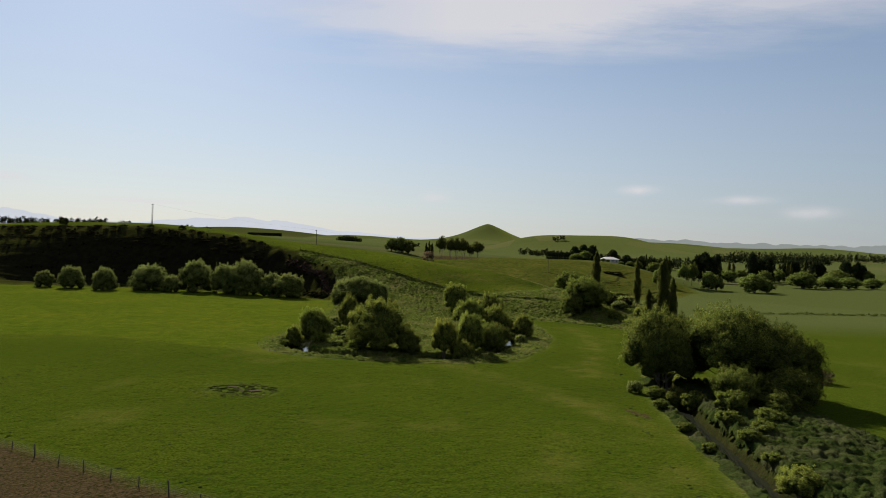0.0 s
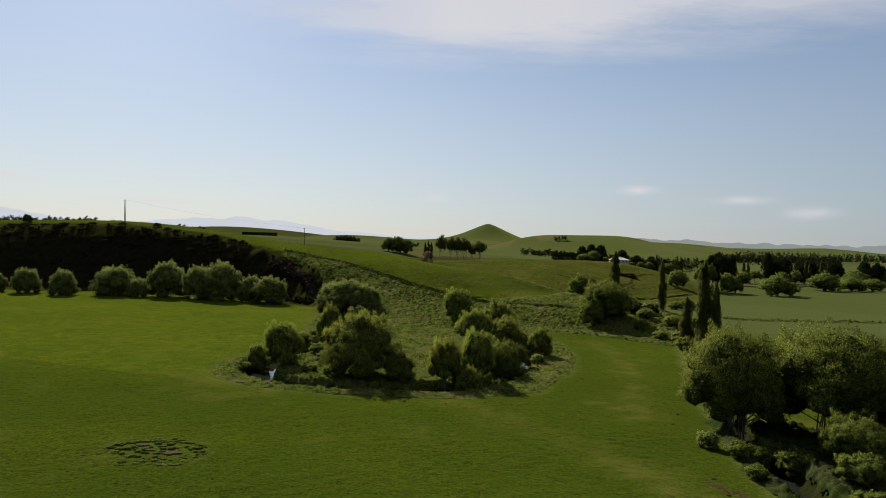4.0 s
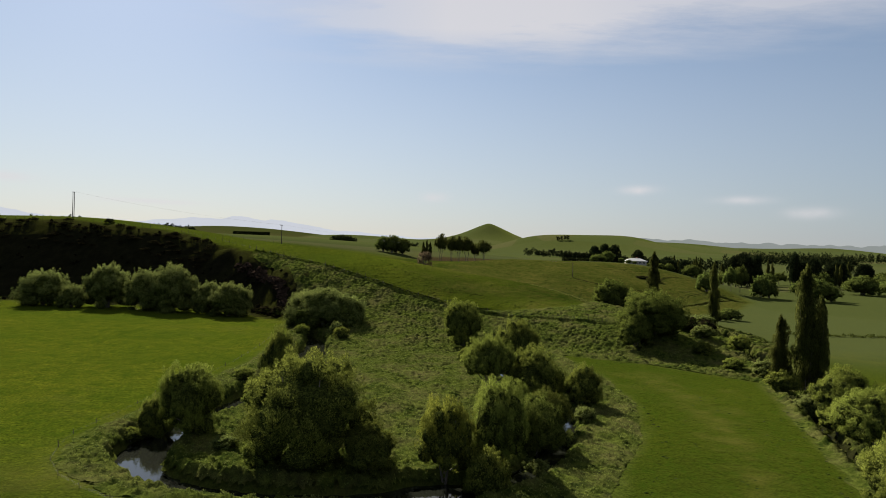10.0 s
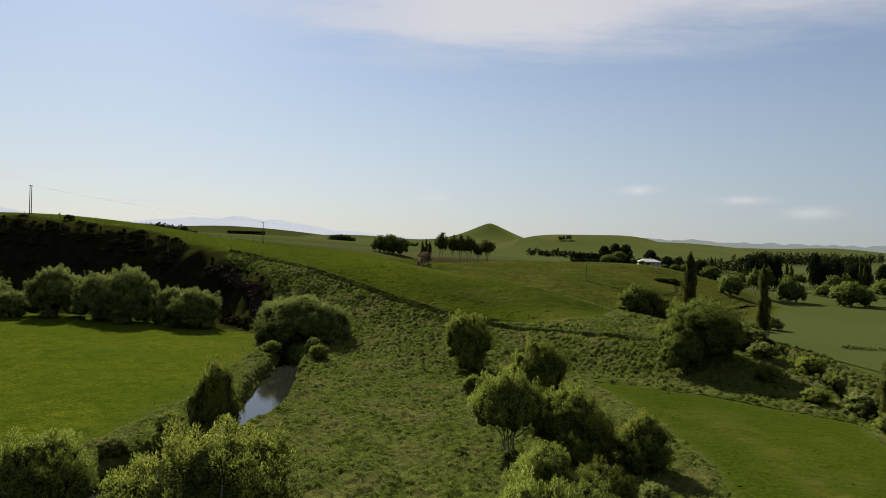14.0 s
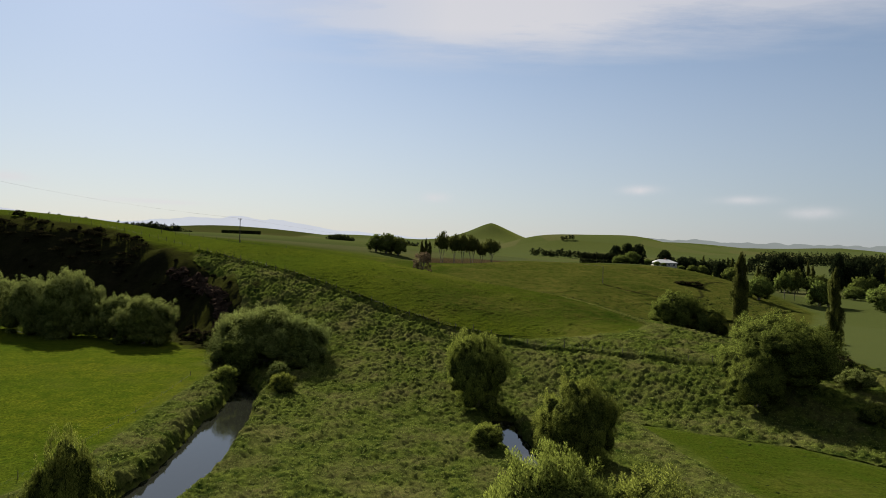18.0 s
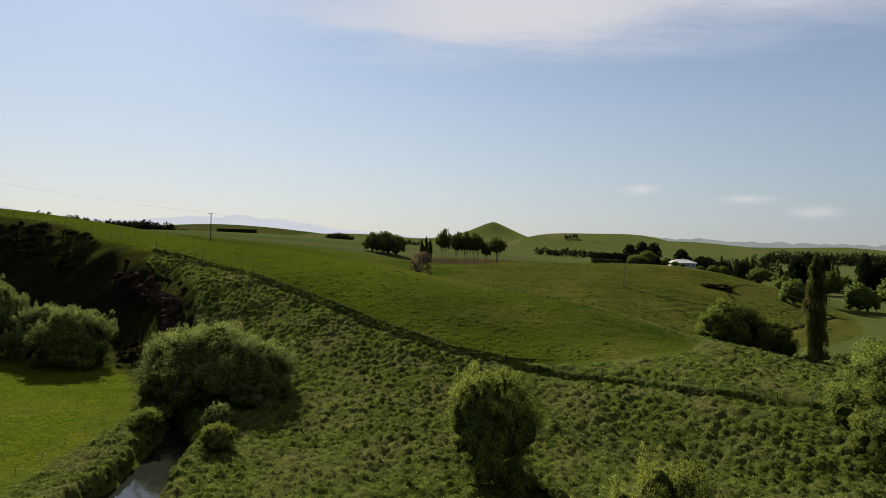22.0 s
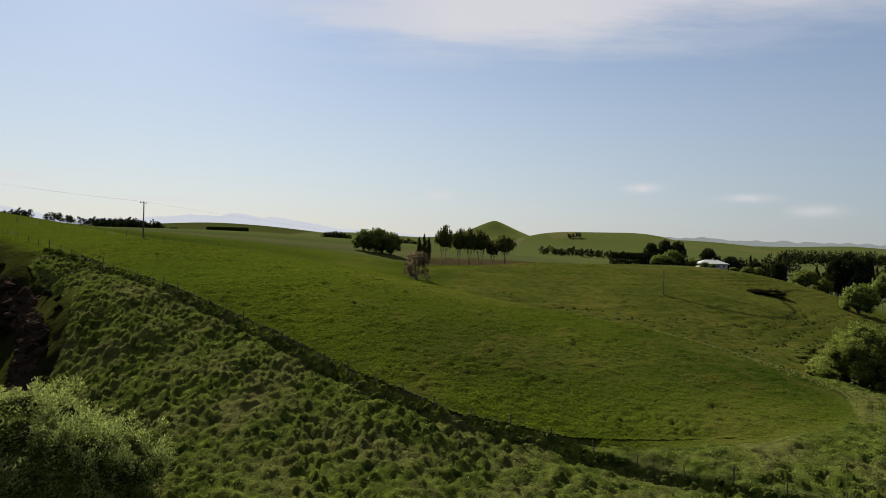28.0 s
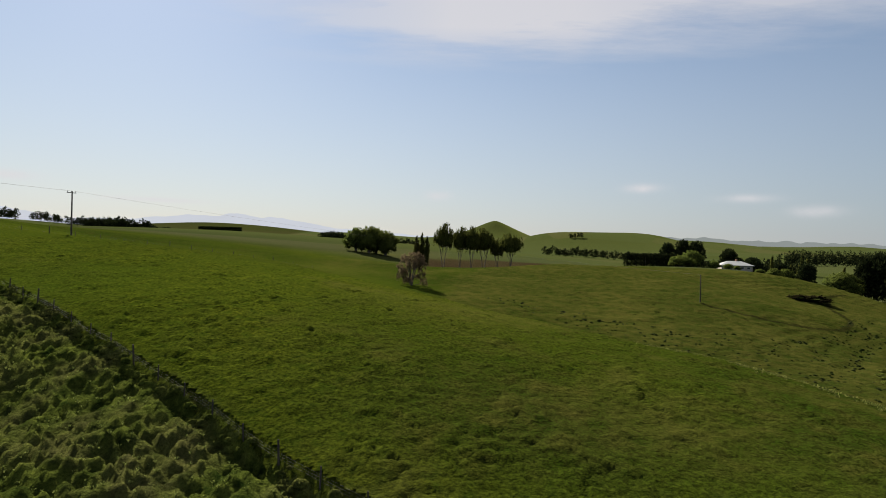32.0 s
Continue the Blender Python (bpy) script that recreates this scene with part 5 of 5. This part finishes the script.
def power_pole(x, y, high, twin, turn, label):
    z = height(x, y)
    top = thing("power_pole", x, y, z, label, "power pole", "poles of the power line")
    top.matrix_basis = pose(x, y, z, 0, 0, turn)
    for dx in ((-0.45, 0.45) if twin else (0,)):
        bm = bmesh.new()
        tube(bm, [(dx, 0, -0.6), (dx, 0, high * 0.5), (dx, 0, high)], [0.17, 0.145, 0.115], 9)
        part("shaft", bm, POLE, top)
    bm = bmesh.new()
    block(bm, (2.0 if not twin else 1.9, 0.11, 0.13), (0, 0.16, high - 0.3), 0.012)
    part("cross_arm", bm, POLE, top)
    for dx in (-0.85, 0.0, 0.85):
        bm = bmesh.new()
        tube(bm, [(dx, 0.16, high - 0.24), (dx, 0.16, high - 0.1), (dx, 0.16, high - 0.06), (dx, 0.16, high + 0.06)], [0.02, 0.055, 0.03, 0.045], 7)
        part("insulator", bm, WIRE, top)
    return Vector((x, y, z + high + 0.05))


ends = [power_pole(-172, 360, 12.0, True, 82, "twin timber power pole on the bluff top"), power_pole(-74.4, 357.6, 8.9, False, 70, "single timber power pole with a short cross-arm"),
        power_pole(70.4, 406.5, 8.0, False, 70, "single weathered power pole on the grassy hump")]
line_top = thing("power_line", ends[0].x, ends[0].y, ends[0].z, "thin overhead wires strung between timber poles", "power line")
for a, b in zip(ends, ends[1:]):
    for off in (-0.8, 0.8):
        bm = bmesh.new()
        pts = [a.lerp(b, k / 16) + Vector((0, off, -5.5 * (k / 16) * (1 - k / 16))) - ends[0] for k in range(17)]
        tube(bm, pts, [0.012] * 17, 3)
        part("wire", bm, WIRE, line_top)

# ---------------------------------------------------------------- farmhouse
ROOF = material("pale_iron_roof", plain((0.28, 0.285, 0.29), 0.5, 0.08))
WALL = material("weatherboard", plain((0.30, 0.27, 0.22), 0.7, 0.12))
GLASS = material("window_glass", plain((0.02, 0.025, 0.03), 0.08, 0.1))
TRIM = material("white_trim", plain((0.7, 0.7, 0.68), 0.5, 0.05))
BRICK = material("chimney_brick", plain((0.28, 0.15, 0.10), 0.9, 0.25))


def farmhouse(x, y, turn):
    z = height(x, y)
    top = thing("farmhouse", x, y, z, "low farmhouse with a pale hipped iron roof", "house")
    top.matrix_basis = pose(x, y, z, 0, 0, turn)
    bm = bmesh.new()
    block(bm, (15.6, 9.0, 3.4), (0, 0, 1.2), 0.03)
    part("wall", bm, WALL, top)
    bm = bmesh.new()
    lo = [bm.verts.new(p) for p in ((-8.6, -5.3, 2.85), (8.6, -5.3, 2.85), (8.6, 5.3, 2.85), (-8.6, 5.3, 2.85))]
    mid = [bm.verts.new((v.co.x, v.co.y, 3.05)) for v in lo]
    ridge = [bm.verts.new((-3.4, 0, 5.3)), bm.verts.new((3.4, 0, 5.3))]
    bm.faces.new(lo[::-1])
    for k in range(4):
        bm.faces.new((lo[k], lo[(k + 1) % 4], mid[(k + 1) % 4], mid[k]))
    bm.faces.new((mid[0], mid[1], ridge[1], ridge[0]))
    bm.faces.new((mid[1], mid[2], ridge[1]))
    bm.faces.new((mid[2], mid[3], ridge[0], ridge[1]))
    bm.faces.new((mid[3], mid[0], ridge[0]))
    roof = part("roof", bm, ROOF, top, "pale corrugated iron hipped roof")
    bm = bmesh.new()
    block(bm, (0.9, 0.7, 1.7), (1.2, 0.6, 5.4), 0.03)
    part("chimney", bm, BRICK, roof, "brown brick chimney")
    for k, dx in enumerate((-5.8, -2.6, 2.6, 5.8)):
        bm = bmesh.new()
        block(bm, (1.8, 0.10, 1.35), (dx, -4.53, 1.65), 0.01)
        w = part("window", bm, TRIM, top)
        bm = bmesh.new()
        block(bm, (1.6, 0.06, 1.15), (dx, -4.57, 1.65))
        part("pane", bm, GLASS, w)
    bm = bmesh.new()
    block(bm, (1.0, 0.10, 2.1), (0, -4.53, 1.1), 0.01)
    part("door", bm, TRIM, top)


farmhouse(154.5, 566, -6)

# ---------------------------------------------------------------- muddy pool in the pasture
MUD = material("muddy_water", lambda t: principled(t, mixc(t, noise_at(t, spot(t), 2.0, 4.0), (0.025, 0.021, 0.015), (0.055, 0.045, 0.032)), 0.9, spec=0.0))
for k, (x, y, a, b) in enumerate([(-31.5, 102.0, 1.9, 0.55), (-35.5, 104.4, 1.0, 0.5), (-33.8, 102.6, 0.8, 0.3)]):
    z = height(x, y) + 0.09
    r = np.random.RandomState(k)
    bm = bmesh.new()
    ring = [bm.verts.new((x + a * math.cos(q) * r.uniform(0.75, 1.1), y + b * math.sin(q) * r.uniform(0.75, 1.1), z)) for q in np.linspace(0, math.tau, 18)[:-1]]
    bm.faces.new(ring)
    me = bpy.data.meshes.new("puddle")
    bm.to_mesh(me)
    bm.free()
    me.materials.append(MUD)
    tagged(new("puddle", me), "shallow muddy pool in trampled pasture", "puddle", "muddy pools in the pasture", "structure")

# ---------------------------------------------------------------- far mountains


# glowing backdrop colour with daylight and distance haze painted in
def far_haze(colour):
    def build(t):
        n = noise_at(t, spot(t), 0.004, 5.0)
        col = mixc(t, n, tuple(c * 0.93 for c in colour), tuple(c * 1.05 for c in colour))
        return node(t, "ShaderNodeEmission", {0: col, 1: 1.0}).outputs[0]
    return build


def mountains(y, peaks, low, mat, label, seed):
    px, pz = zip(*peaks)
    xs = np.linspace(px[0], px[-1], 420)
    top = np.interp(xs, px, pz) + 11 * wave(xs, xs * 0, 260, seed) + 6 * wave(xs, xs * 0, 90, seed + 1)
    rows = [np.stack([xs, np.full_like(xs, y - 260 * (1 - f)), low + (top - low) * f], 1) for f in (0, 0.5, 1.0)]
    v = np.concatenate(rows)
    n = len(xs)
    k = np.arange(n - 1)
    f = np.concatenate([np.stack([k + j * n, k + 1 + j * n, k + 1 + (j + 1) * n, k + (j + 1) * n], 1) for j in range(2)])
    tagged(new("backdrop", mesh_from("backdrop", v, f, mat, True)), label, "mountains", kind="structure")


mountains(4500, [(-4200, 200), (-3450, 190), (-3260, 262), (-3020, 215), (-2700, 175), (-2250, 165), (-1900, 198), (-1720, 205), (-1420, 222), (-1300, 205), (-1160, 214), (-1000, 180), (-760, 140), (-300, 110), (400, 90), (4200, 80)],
          20, material("far_mountain_haze", far_haze((0.25, 0.262, 0.288))), "mountains on the horizon painted a hazy pale blue", 3)
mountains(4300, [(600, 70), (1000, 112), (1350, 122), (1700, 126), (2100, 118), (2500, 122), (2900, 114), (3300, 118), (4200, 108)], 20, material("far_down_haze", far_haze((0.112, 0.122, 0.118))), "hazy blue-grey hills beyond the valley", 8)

# ---------------------------------------------------------------- the shaped originals are not part of the place
for proto in (*WILLOWS, *PALES, *YELLOWS, *SHRUBS, *MIDS, GROVE, BARE, *SCRUBS, *POPLARS, *PINES):
    for ob in (*proto.children_recursive, proto):
        bpy.data.objects.remove(ob)
